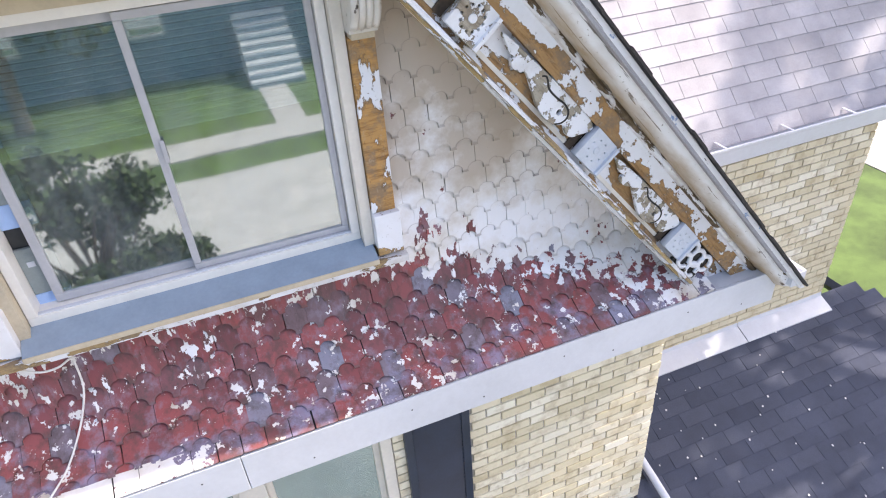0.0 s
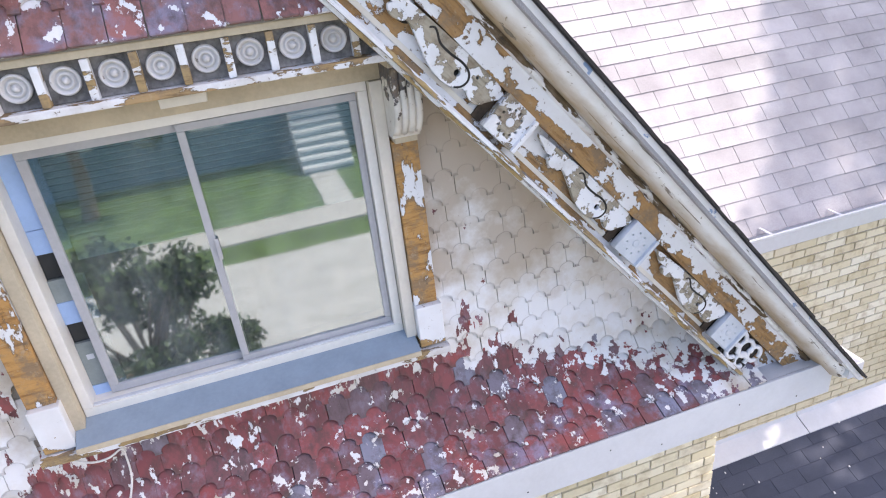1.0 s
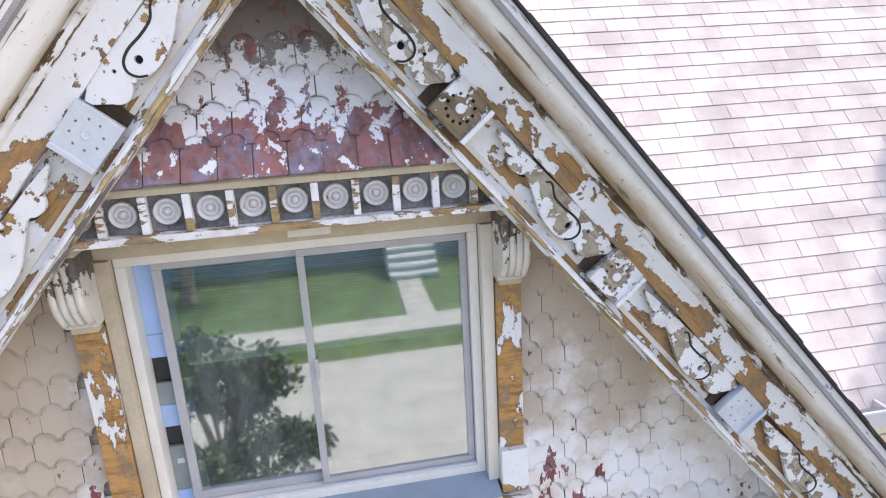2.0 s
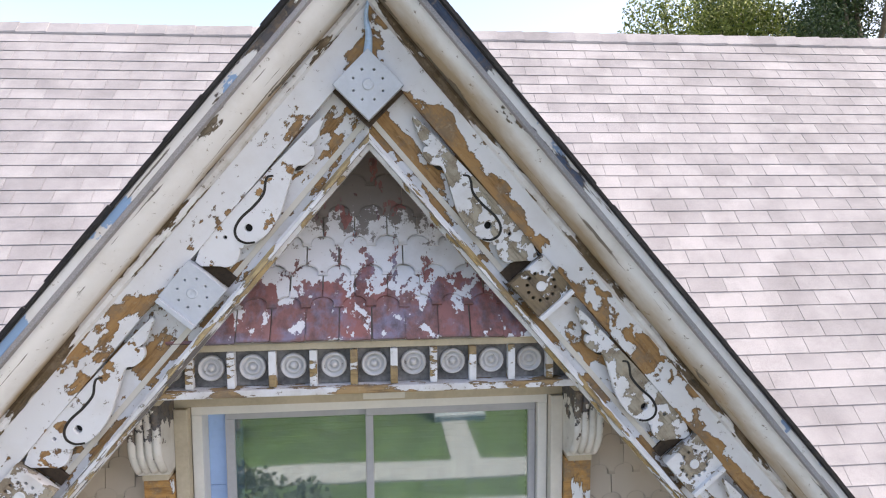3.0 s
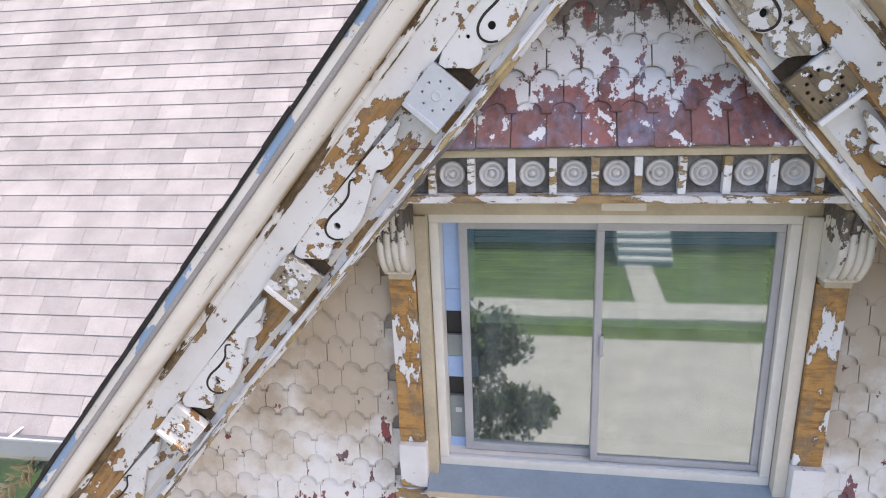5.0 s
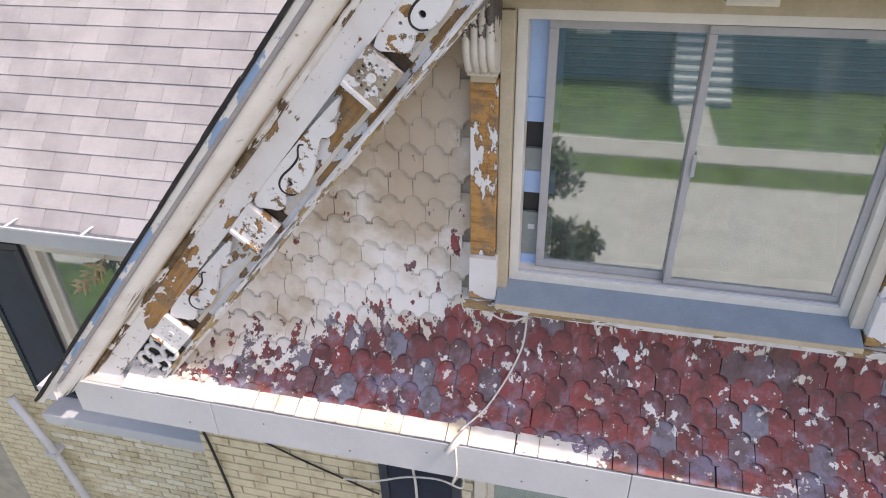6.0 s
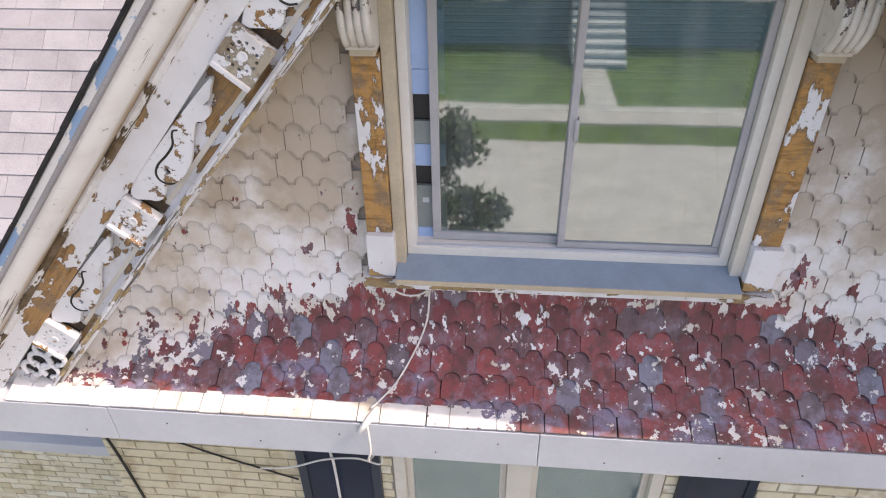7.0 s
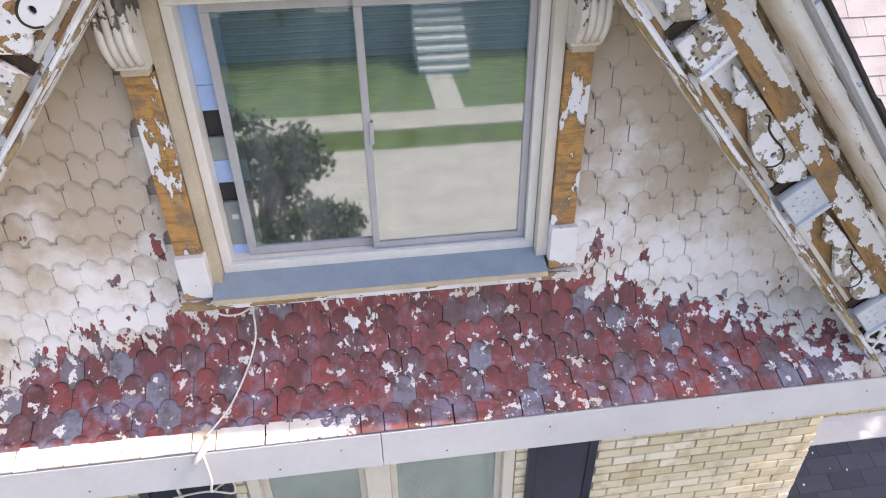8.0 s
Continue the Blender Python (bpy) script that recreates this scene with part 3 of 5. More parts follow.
slab("roof_back", [(HOUSE_R + 0.3, 2 * RIDGE_Y - EY, ez), (HOUSE_L - 0.3, 2 * RIDGE_Y - EY, ez), (HOUSE_L - 0.3, RIDGE_Y, RIDGE_Z), (HOUSE_R + 0.3, RIDGE_Y, RIDGE_Z)], 0.08, ROOF_PALE_REST, "back slope of the pale grey shingle roof", "roof")
bm = prism([(-0.10, -0.088), (0.0, 0.022), (0.10, -0.088), (0.10, -0.110), (-0.10, -0.110)], 0.0, 0.30, "x")
for v in bm.verts:
    if v.co.x > 0.1:
        v.co.z += 0.010
cap_mesh, x = None, HOUSE_L - 0.3
rc = random.Random(2)
while x < HOUSE_R + 0.2:
    m = pose(x, RIDGE_Y, RIDGE_Z + 0.004 + rc.uniform(0, 0.004), 0, rc.uniform(-0.5, 0.5), 0)
    if cap_mesh is None:
        cap_mesh = part("ridge_shingle", bm, ROOF_PALE, roof_main, "", m).data
    else:
        piece("ridge_shingle", cap_mesh, roof_main, "", m)
    x += 0.285

# wing roof behind the rakes: two slabs running back into the main roof
P_TOP = 0.462
for nm, sd in (("roof_wing_east", 1), ("roof_wing_west", -1)):
    def rk(s, p, y):
        return (sd * (CS * s + SN * p), y, APEX - SN * s + CS * p)
    top = (0, APEX + P_TOP / CS)
    tip = rk(EAVE_LEN + 0.25, P_TOP, 0)
    pts = [(0, -0.57, top[1]), (tip[0], -0.57, tip[2]), (tip[0], 0.95, tip[2]), (0, 3.85, top[1])]
    slab(nm, pts if sd > 0 else pts[::-1], 0.05, ROOF_PALE_REST, "pale asphalt shingle slope of the gabled wing roof", "roof")


def gutter(name, x0, x1, side):
    g = empty(name, "white painted metal eaves gutter with strap hangers", "gutter", at=((x0 + x1) / 2, 0.56, -0.5))
    prof = [(0.63, -0.50), (0.63, -0.60), (0.53, -0.60), (0.50, -0.47), (0.485, -0.455), (0.485, -0.44), (0.50, -0.44), (0.515, -0.46), (0.54, -0.585), (0.615, -0.585), (0.615, -0.50)]
    part("trough", prism(prof, x0, x1, "x"), METAL_WHITE, g)
    k = x0 + 0.35
    while k < x1 - 0.1:
        part("strap", box(k, k + 0.02, 0.49, 0.63, -0.452, -0.447), METAL_WHITE, g)
        k += 0.62
    part("fascia_board", box(x0, x1, 0.633, 0.66, -0.66, -0.50), TRIM, g)
    part("soffit_board", box(x0, x1, 0.66, MAIN_Y - 0.003, -0.66, -0.64), TRIM, g)
    return g


gutter("eaves_gutter", 3.2, HOUSE_R + 0.3, 1)
gutter("eaves_gutter", HOUSE_L - 0.3, -3.2, -1)


# ---- porch roof beside the wing ----
PZ, PY, PEND = -2.90, 0.90, 6.1
pr = [(2.74, PY, PZ), (2.74, -3.2, PZ - 1.75), (8.2, -3.2, PZ - 1.75), (PEND, PY, PZ)]
porch = slab("porch_roof", pr, 0.08, UNDERLAY, "charcoal asphalt shingle porch roof dappled with shade", "roof")
porch_end = slab("porch_roof_end", [(PEND, PY, PZ), (8.2, -3.2, PZ - 1.75), (8.2, 5.0, PZ - 1.75), (PEND, 5.0, PZ)], 0.08, ROOF_DARK_REST, "charcoal shingle side slope of the porch roof", "roof")
tagged(part("porch_wall", box(2.8, 7.7, -2.8, -2.6, GROUND, PZ - 1.75), BRICK), "buff brick porch front", "wall", "", "structure")
fl = empty("wall_flashing", "pale metal flashing between porch roof and wall", "flashing", at=(4.2, 0.9, -2.9))
for a, b in ((2.77, 4.62), (4.63, 5.74)):
    bm = prism([(0.945, -2.83), (0.935, -2.83), (0.925, -2.868), (0.76, -2.940), (0.755, -2.955), (0.945, -2.90)], a, b, "x")
    part("sheet", bm, METAL_WHITE, fl)
pipe = empty("downspout", "white metal downspout lying down the porch roof", "downspout", at=(2.95, 0.2, -2.85))
part("pipe", tube([(2.83, 0.30, -2.73), (2.86, 0.27, -2.97), (2.93, 0.0, -3.18), (3.02, -1.2, -3.70)], 0.035), METAL_WHITE, pipe, smooth=True)
part("elbow", tube([(2.80, 0.32, -2.50), (2.82, 0.31, -2.74)], 0.038), METAL_WHITE, pipe, smooth=True)


pipe = empty("downspout", "grey metal downspout slanting down the set-back facade", "downspout", at=(-5.3, 0.85, -3.6))
part("pipe", tube([(-5.62, 0.86, -2.7), (-5.40, 0.85, -3.35), (-5.22, 0.83, -4.1), (-5.0, 0.82, -5.0)], 0.04), METAL_WHITE, pipe, smooth=True)
part("bracket", box(-5.46, -5.34, 0.80, 0.94, -3.42, -3.38, 0.003), METAL_WHITE, pipe)


# ---- gable wall behind the shingles ----
def gable_wall():
    bm = bmesh.new()
    z0, z1, wx = -0.03, 1.22, 0.745
    hx = lambda z: (APEX + 0.12 - z) / SL
    for sd in (1, -1):
        prism([(sd * wx, -0.43), (sd * hx(-0.43), -0.43), (sd * hx(z1), z1), (sd * wx, z1)], 0.0, 0.16, "y", bm)
    prism([(-wx, -0.43), (wx, -0.43), (wx, z0), (-wx, z0)], 0.0, 0.16, "y", bm)
    prism([(-hx(z1), z1), (hx(z1), z1), (0, APEX + 0.12)], 0.0, 0.16, "y", bm)
    return tagged(part("wall_gable", bm, SHEATH), "gable wall clad in scalloped painted wood shingles", "wall", "", "structure")


gable = gable_wall()
bm = prism([*SKIRT, (0.0, -0.77), (0.0, -0.43)], -2.69, 2.69, "x")
skirt = tagged(part("skirt_roof", bm, UNDERLAY), "flared skirt of peeling red wood shingles below the window", "skirt roof", "", "structure")

# fascia, soffit and returns
fascia = empty("fascia_board", "long smooth white aluminium fascia under the red shingles", "fascia", at=(0, FASCIA_Y, FASCIA_BOT))
for a, b in ((-3.12, -2.25), (-2.247, -0.08), (-0.077, 3.16)):
    part("fascia_length", box(a, b, FASCIA_Y - 0.022, FASCIA_Y - 0.005, FASCIA_BOT, FASCIA_TOP + 0.012, 0.004), METAL_WHITE, fascia)
part("soffit_panel", box(-3.10, 3.14, FASCIA_Y - 0.004, WALL_Y - 0.003, FASCIA_BOT, FASCIA_BOT + 0.012), METAL_WHITE, fascia)
for a, b in ((-3.12, -3.10), (3.14, 3.16)):
    part("end_cap", box(a, b, FASCIA_Y - 0.004, 0.62, FASCIA_BOT - 0.002, FASCIA_TOP + 0.01), METAL_WHITE, fascia)
for a, b in ((-3.08, -2.50), (2.50, 3.12)):
    part("foot_ledge", box(a, b, FASCIA_Y - 0.003, -0.24, -0.772, -0.744), METAL_WHITE, fascia)
for x in (-3.24, 3.16):
    g = empty("side_gutter", "white metal gutter end at the foot of the gable", "gutter", at=(x, 0, -0.8))
    part("trough", prism([(x, -0.72), (x + 0.008, -0.72), (x + 0.012, -0.80), (x + 0.075, -0.80), (x + 0.085, -0.72), (x + 0.10, -0.715), (x + 0.09, -0.81), (x + 0.002, -0.81)], -0.56, 0.55), METAL_WHITE, g)
    part("end_cap", box(x - 0.002, x + 0.098, -0.566, -0.562, -0.812, -0.718), METAL_WHITE, g)
rng = random.Random(5)
for k in range(14):
    x = -2.9 + k * 0.45 + rng.uniform(-0.08, 0.08)
    z = FASCIA_BOT + (0.06 if k % 2 else 0.15)
    part("nail", lathe([(0.005, 0), (0.003, 0.002)], Matrix.Translation((x, FASCIA_Y - 0.022, z)) @ pose(0, 0, 0, 90), 8), BLACK_EDGE, fascia)


# ---- bargeboards with their carved ornament ----
BLOCK_S = (0.793, 1.713, 2.634, 3.555)


def block_plate(size, count=8, bore=0.0066):
    h = size / 2
    loops = [[(-h, -h), (h, -h), (h, h), (-h, h)]]
    for k in range(count):
        a = math.pi * 2 * (k + 0.5) / count
        loops.append(ring(0.052 * math.cos(a) * (size / 0.16), 0.052 * math.sin(a) * (size / 0.16), bore, 8))
    return loops


def scroll_loops(length, flip):
    """Outline and cuts of one scroll: flat at its foot (x = length), a leaf tapering to a trefoil at its head."""
    L = length
    out = [(L, 0.150), (L, 0.062), (L - 0.035, 0.030), (L - 0.075, 0.040), (L - 0.10, 0.060), (L - 0.125, 0.030), (L - 0.19, 0.012), (L - 0.27, 0.022), (L - 0.35, 0.055), (L - 0.43, 0.085),
           (L - 0.46, 0.066), (L - 0.50, 0.060), (L - 0.525, 0.080), (L - 0.515, 0.098), (L - 0.55, 0.092), (L - 0.585, 0.104), (L - 0.59, 0.130), (L - 0.56, 0.150)]
    body = smooth_loop(out[:-1], 4)
    body = [(x, min(p, 0.152)) for x, p in body]
    loops = [body, ring(L - 0.165, 0.072, 0.016, 14)]
    loops.append(ribbon([(L - 0.36, 0.122), (L - 0.345, 0.134), (L - 0.325, 0.128), (L - 0.29, 0.108), (L - 0.235, 0.106), (L - 0.175, 0.113), (L - 0.132, 0.104), (L - 0.112, 0.078), (L - 0.118, 0.046), (L - 0.140, 0.024)], 0.0042))
    loops.append(ring(L - 0.088, 0.112, 0.009, 10))
    loops.append(ring(L - 0.100, 0.052, 0.008, 10))
    return loops


def rake(side):
    m = rake_matrix(side)
    right = side > 0
    r = empty("bargeboard", ("peeling white bargeboard bared to tan wood, with carved scrolls" if right else "peeling white bargeboard patched with tan, with carved scrolls"), "bargeboard", group="pair of gable bargeboards", at=(0, 0, APEX))
    f = side    # sign of local y for world y

    def fy(a, b):
        return tuple(sorted((f * a, f * b)))

    def put(name, bm, material, label="", smooth=False):
        return part(name, bm, material, r, label, m, smooth)

    def strip(name, prof, s0, s1, material, label="", smooth=False):
        """A moulding of constant profile (y, p); its top end is mitred on the vertical through the peak, its foot cut level."""
        bm = bmesh.new()
        a = [bm.verts.new((-p * SN / CS if s0 is None else s0, f * y, p)) for y, p in prof]
        b = [bm.verts.new((s1 + p * (CS / SN) if s1 > EAVE_LEN - 0.2 else s1, f * y, p)) for y, p in prof]
        bm.faces.new(a), bm.faces.new(b[::-1])
        for k in range(len(prof)):
            j = (k + 1) % len(prof)
            bm.faces.new((a[k], a[j], b[j], b[k]))
        o = put(name, bm, material, label, smooth)
        if smooth:
            o.data.set_sharp_from_angle(angle=radians(40))
        return o

    S1 = EAVE_LEN
    rect = lambda y0, y1, p0, p1: [(y0, p0), (y1, p0), (y1, p1), (y0, p1)]
    strip("lower_board", rect(-0.330, -0.312, 0.015, 0.210), None, S1, WHITE_FIELD_R if right else WHITE_FIELD)
    strip("edge_bead", [(-0.385, 0.0), (-0.335, 0.0), (-0.335, 0.022), (-0.375, 0.022), (-0.385, 0.012)], None, S1, EDGE if right else EDGE_L)
    strip("edge_lath", rect(-0.36, -0.30, -0.016, -0.001), None, S1, EDGE if right else EDGE_L)
    strip("upper_board", rect(-0.378, -0.335, 0.206, 0.322), None, S1, WHITE_PEEL_R if right else WHITE_PEEL_L)
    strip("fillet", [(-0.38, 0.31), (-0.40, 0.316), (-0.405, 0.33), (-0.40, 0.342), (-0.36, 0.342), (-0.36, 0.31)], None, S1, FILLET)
    cove = []
    for k in range(11):
        a = math.pi / 2 * k / 10
        cove.append((-0.408 - 0.128 * math.sin(a) ** 0.8, 0.343 + 0.078 * (1 - math.cos(a)) ** 0.9))
    strip("crown_moulding", cove + [(-0.40, 0.43), (-0.36, 0.40), (-0.36, 0.343)], None, S1 + 0.12, CROWN_R if right else CROWN, "", True)
    strip("crown_lip", [(-0.545, 0.4215), (-0.562, 0.424), (-0.572, 0.428), (-0.575, 0.452), (-0.40, 0.4535), (-0.40, 0.431), (-0.52, 0.431), (-0.541, 0.4225)], None, S1 + 0.12, CROWN_TOP if right else CROWN_TOP_L)
    strip("roof_soffit", rect(-0.335, 0.03, 0.05, 0.07), None, S1, VINYL)
    # ragged shingle edge: short overlapping butts
    rg = random.Random(11 + side)
    bm = bmesh.new()
    s = -0.53
    while s < S1 + 0.42:
        ln = rg.uniform(0.12, 0.17)
        box(s, s + ln + 0.03, *fy(-0.592 - rg.uniform(0, 0.014), -0.566), 0.4545 + rg.uniform(0, 0.003), 0.463 + rg.uniform(0, 0.007), 0, bm)
        s += ln
    put("shingle_edge", bm, BLACK_EDGE, "black ragged asphalt shingle edge")
    # blocks and scrolls
    lo = 0.044
    for k, s in enumerate(BLOCK_S):
        clean = (k == 0 and not right) or (k >= 2 and right)
        size = 0.158
        bm = cutout(block_plate(size) if clean else block_plate(size, 12, 0.0088), 0.045)
        b = part("square_block", bm, GREY_BLOCK if clean else ((BLOCK_BARE if k == 0 else ORNAMENT_R) if right else (ORNAMENT_R if k == 1 else ORNAMENT)), r, "grey drilled square block" if clean else ("drilled square block bared to dark wood" if right and k == 0 else "flaking drilled square block"), m @ Matrix.Translation((s, f * -0.374, lo + size / 2 + 0.003)))
        bm = lathe([(0.019, -0.004), (0.019, 0.005), (0.016, 0.007), (0.006, 0.005)], m @ Matrix.Translation((s, f * -0.393, lo + size / 2 + 0.003)) @ pose(0, 0, 0, 90 * f, 0, 0), 14)
        part("boss", bm, GREY_BLOCK if clean else ORNAMENT, b)
        bm = box(s + size / 2 + 0.001, s + size / 2 + 0.019, *fy(-0.412, -0.346), lo, lo + size, 0.003)
        # black plate paints the drilled holes as dark as their depth
        part("block_backing", box(s - 0.07, s + 0.07, *fy(-0.351, -0.331), lo + 0.012, lo + 0.146), GRIME_SHADE, b, "", m)
        part("joint_board", box(s - 0.126, s - 0.080, *fy(-0.342, -0.331), lo + 0.004, lo + 0.156), GAP, b, "dark stained wood in the open joint", m)
        part("end_bar", bm, GREY_BLOCK if clean else ORNAMENT, b, "", m)
    for k, s in enumerate(BLOCK_S):
        foot = s - 0.128
        loops = scroll_loops(0.60, right)
        bm = cutout(loops, 0.026, 0.002)
        head = foot - 0.60
        sc = put("scroll", bm, ORNAMENT_R if right else ORNAMENT, "white carved scroll with pierced eye")
        sc.matrix_basis = m @ Matrix.Translation((head, f * -0.356, 0.054))
        bm = cutout([[(0.60 - 0.02 + (x - 0.58) * 0.94, 0.012 + p * 0.9) for x, p in loops[0]]], 0.012, 0.002)
        # raised black strip, coloured like the shade inside a cut groove
        line = cutout([loops[2]], 0.004, 0.0006)
        part("carved_groove", line, GRIME_SHADE, sc, "", m @ Matrix.Translation((head, f * -0.3685, 0.054)))
        # shrunken black plate puts shade and dirt behind the pierced eye
        part("scroll_backing", bm, GRIME_SHADE, sc, "", m @ Matrix.Translation((head, f * -0.336, 0.054)))
    # knot at the foot
    s0 = BLOCK_S[-1] + 0.115
    bm = bmesh.new()
    for cx, cp, rr in ((0.045, 0.138, 0.040), (0.060, 0.062, 0.044), (0.130, 0.120, 0.052), (0.165, 0.052, 0.044), (0.215, 0.130, 0.046)):
        pts = [(s0 + cx + rr * math.cos(a), f * (-0.364), cp + 0.012 + rr * math.sin(a)) for a in [j * 2 * math.pi / 16 * 0.93 for j in range(17)]]
        tube(pts, 0.013, 8, bm)
    # black plate stands for shade and dirt between the rings
    put("knot_backing", box(s0 - 0.005, s0 + 0.250, *fy(-0.352, -0.331), 0.025, 0.203), GRIME_SHADE, "black plate for grime and shade behind the knot")
    put("carved_knot", bm, KNOT, "white carved knot of rings", True)
    return r


rake(1)
rake(-1)

PEAK = APEX + 0.470 / CS
bm = prism([(-0.16, PEAK - 0.178), (-0.10, PEAK - 0.100), (-0.04, PEAK - 0.029), (-0.015, PEAK - 0.009), (0.0, PEAK - 0.004), (0.015, PEAK - 0.009), (0.04, PEAK - 0.029), (0.10, PEAK - 0.100), (0.16, PEAK - 0.178), (0.155, PEAK - 0.191), (0.0, PEAK - 0.031), (-0.155, PEAK - 0.191)], -0.622, -0.2)
cap = tagged(part("ridge_cap", bm, BLACK_EDGE), "rounded black shingle cap on the gable peak", "ridge cap")

# the peak block, set on its corner over the mitre
peak = empty("peak_block", "pale grey drilled square block at the gable peak", "ornament", at=(0, -0.4, 2.335))
mp = Matrix.Translation((0, -0.402, 2.447)) @ pose(0, 0, 0, 0, 45, 0)
# wider than the block, so its dark rim paints the block's shadow
part("joint_board", box(-0.098, 0.098, 0.028, 0.068, -0.098, 0.098), GAP, peak, "dark plate behind the block, drawn as its shadow edge", mp)
part("square_block", cutout(block_plate(0.166), 0.05), GREY_BLOCK, peak, "", mp)
part("boss", lathe([(0.020, -0.004), (0.020, 0.005), (0.017, 0.007), (0.006, 0.005)], Matrix.Translation((0, -0.425, 2.447)) @ pose(0, 0, 0, 90), 14), GREY_BLOCK, peak)


part("caulk_smear", tube(smooth_line([(0.004, -0.386, 2.74), (-0.004, -0.386, 2.68), (0.004, -0.388, 2.62), (0.0, -0.392, 2.56)]), [0.004 + 0.012 * k / 18 for k in range(19)], 8), BLUE_CAULK, peak, "pale blue smear of paint in the mitre", smooth=True)

# ---- rosette frieze over the window ----
FRIEZE_Y, ROS, ROS_Z = -0.268, 0.1482, 1.443
frieze = empty("rosette_frieze", "dirty white frieze of turned rosettes jutting over the window", "frieze", at=(0, FRIEZE_Y, 1.34))
part("back_board", box(-0.86, 0.86, FRIEZE_Y, FRIEZE_Y + 0.03, 1.371, 1.505), SOOT, frieze, "sooty grey back board")
part("shelf", box(-0.90, 0.90, -0.326, FRIEZE_Y + 0.03, 1.342, 1.369, 0.004), SHELF, frieze, "peeling white shelf moulding")
part("soffit_board", box(-0.90, 0.90, FRIEZE_Y + 0.032, -0.002, 1.345, 1.362), TAN, frieze, "tan boarded underside")
part("top_strip", box(-0.76, 0.76, -0.300, FRIEZE_Y + 0.03, 1.507, 1.534, 0.004), TAN, frieze, "tan top strip")
prof = [(0.048, 0.0), (0.048, 0.012), (0.045, 0.022), (0.040, 0.023), (0.036, 0.010), (0.030, 0.006), (0.026, 0.016), (0.021, 0.017), (0.017, 0.005), (0.013, 0.005), (0.010, 0.019), (0.003, 0.022)]
for k in range(-5, 6):
    x = 0.005 + ROS * k
    part("rosette", lathe(prof, Matrix.Translation((x, FRIEZE_Y - 0.001, ROS_Z)) @ pose(0, 0, 0, 90), 24), DIRTY, frieze, smooth=True)
for k in range(-6, 6):
    x = 0.005 + ROS * (k + 0.5)
    part("divider", box(x - 0.0135, x + 0.0135, -0.308, FRIEZE_Y - 0.001, 1.371, 1.505, 0.003), TRIM, frieze)


# ---- window with its casing ----
win = empty("window_1", "beige sliding window with two sashes reflecting the street", "window", "structure", at=(0, 0, 0))
W, H = 0.70, 1.173


def frame_of(x0, x1, z0, z1, w, y0, y1, bev=0.004):
    bm = bmesh.new()
    box(x0, x1, y0, y1, z0, z0 + w, bev, bm)
    box(x0, x1, y0, y1, z1 - w, z1, bev, bm)
    box(x0, x0 + w, y0, y1, z0 + w, z1 - w, bev, bm)
    box(x1 - w, x1, y0, y1, z0 + w, z1 - w, bev, bm)
    return bm


part("window_frame", frame_of(-W - 0.042, W + 0.042, -0.035, H + 0.047, 0.042, -0.012, 0.10), FRAME, win)
sl = part("left_sash", frame_of(-0.625, 0.0, 0.012, H - 0.004, 0.038, 0.055, 0.08), STILE, win)
part("pane", box(-0.588, -0.037, 0.066, 0.070, 0.049, H - 0.041), GLASS, sl)
sr = part("right_sash", frame_of(-0.036, W - 0.002, 0.012, H - 0.004, 0.032, 0.02, 0.045), STILE, win)
part("pane", box(-0.005, W - 0.033, 0.031, 0.035, 0.043, H - 0.035), GLASS, sr)
part("track", box(-W, W, 0.0, 0.018, 0.0, 0.014, 0.002), METAL_WHITE, win)
part("latch", box(-0.012, 0.006, 0.008, 0.02, 0.56, 0.66, 0.004), STILE, win)

room = tagged(part("interior_room", box(-0.95, 0.95, 2.4, 2.45, -0.4, 1.5), ROOM), "dim back wall of the room behind the window", "wall", "", "structure")
for nm, b in (("room_floor", (-0.95, 0.95, 0.17, 2.4, -0.4, -0.35)), ("room_ceiling", (-0.95, 0.95, 0.17, 2.4, 1.45, 1.5)), ("room_side", (-1.0, -0.95, 0.17, 2.4, -0.4, 1.5)), ("room_side", (0.95, 1.0, 0.17, 2.4, -0.4, 1.5))):
    tagged(part(nm, box(*b), ROOM), "dim painted surface of the room inside", "room", "", "structure")
blind = empty("venetian_blind", "pale half-lowered venetian blind behind the glass", "blind", at=(0, 0.13, 1.17))
part("head_rail", box(-0.60, 0.68, 0.11, 0.15, 1.13, 1.17), BLIND, blind)
z = 1.115
sm = None
while z > 0.64:
    if sm is None:
        o = part("slat", prism([(-0.016, -0.006), (0.016, 0.007), (0.016, 0.009), (-0.016, -0.004)], -0.60, 0.68, "x"), BLIND, blind, "", Matrix.Translation((0, 0.13, z)))
        sm = o.data
    else:
        piece("slat", sm, blind, "", Matrix.Translation((0, 0.13, z)))
    z -= 0.028
panel = empty("window_side_panel", "narrow stack of pale blue and dark panels beside the sash", "panel", at=(-0.66, 0.09, 0.0))
for z0, z1, ma in ((0.84, H, PANEL_BLUE), (0.73, 0.838, PANEL_BLUE), (0.61, 0.728, PANEL_DARK), (0.50, 0.608, PANEL_GREY), (0.39, 0.498, PANEL_BLUE), (0.29, 0.388, PANEL_DARK), (0.06, 0.288, PANEL_GREY), (0.0, 0.058, PANEL_BLUE)):
    part("panel_strip", box(-W, -0.56, 0.083 if ma is not PANEL_DARK else 0.10, 0.105, z0, z1, 0.003), ma, panel)
part("label_plate", prism([(-0.672, 0.20), (-0.642, 0.20), (-0.642, 0.225), (-0.672, 0.225)], 0.079, 0.082), METAL_WHITE, panel)

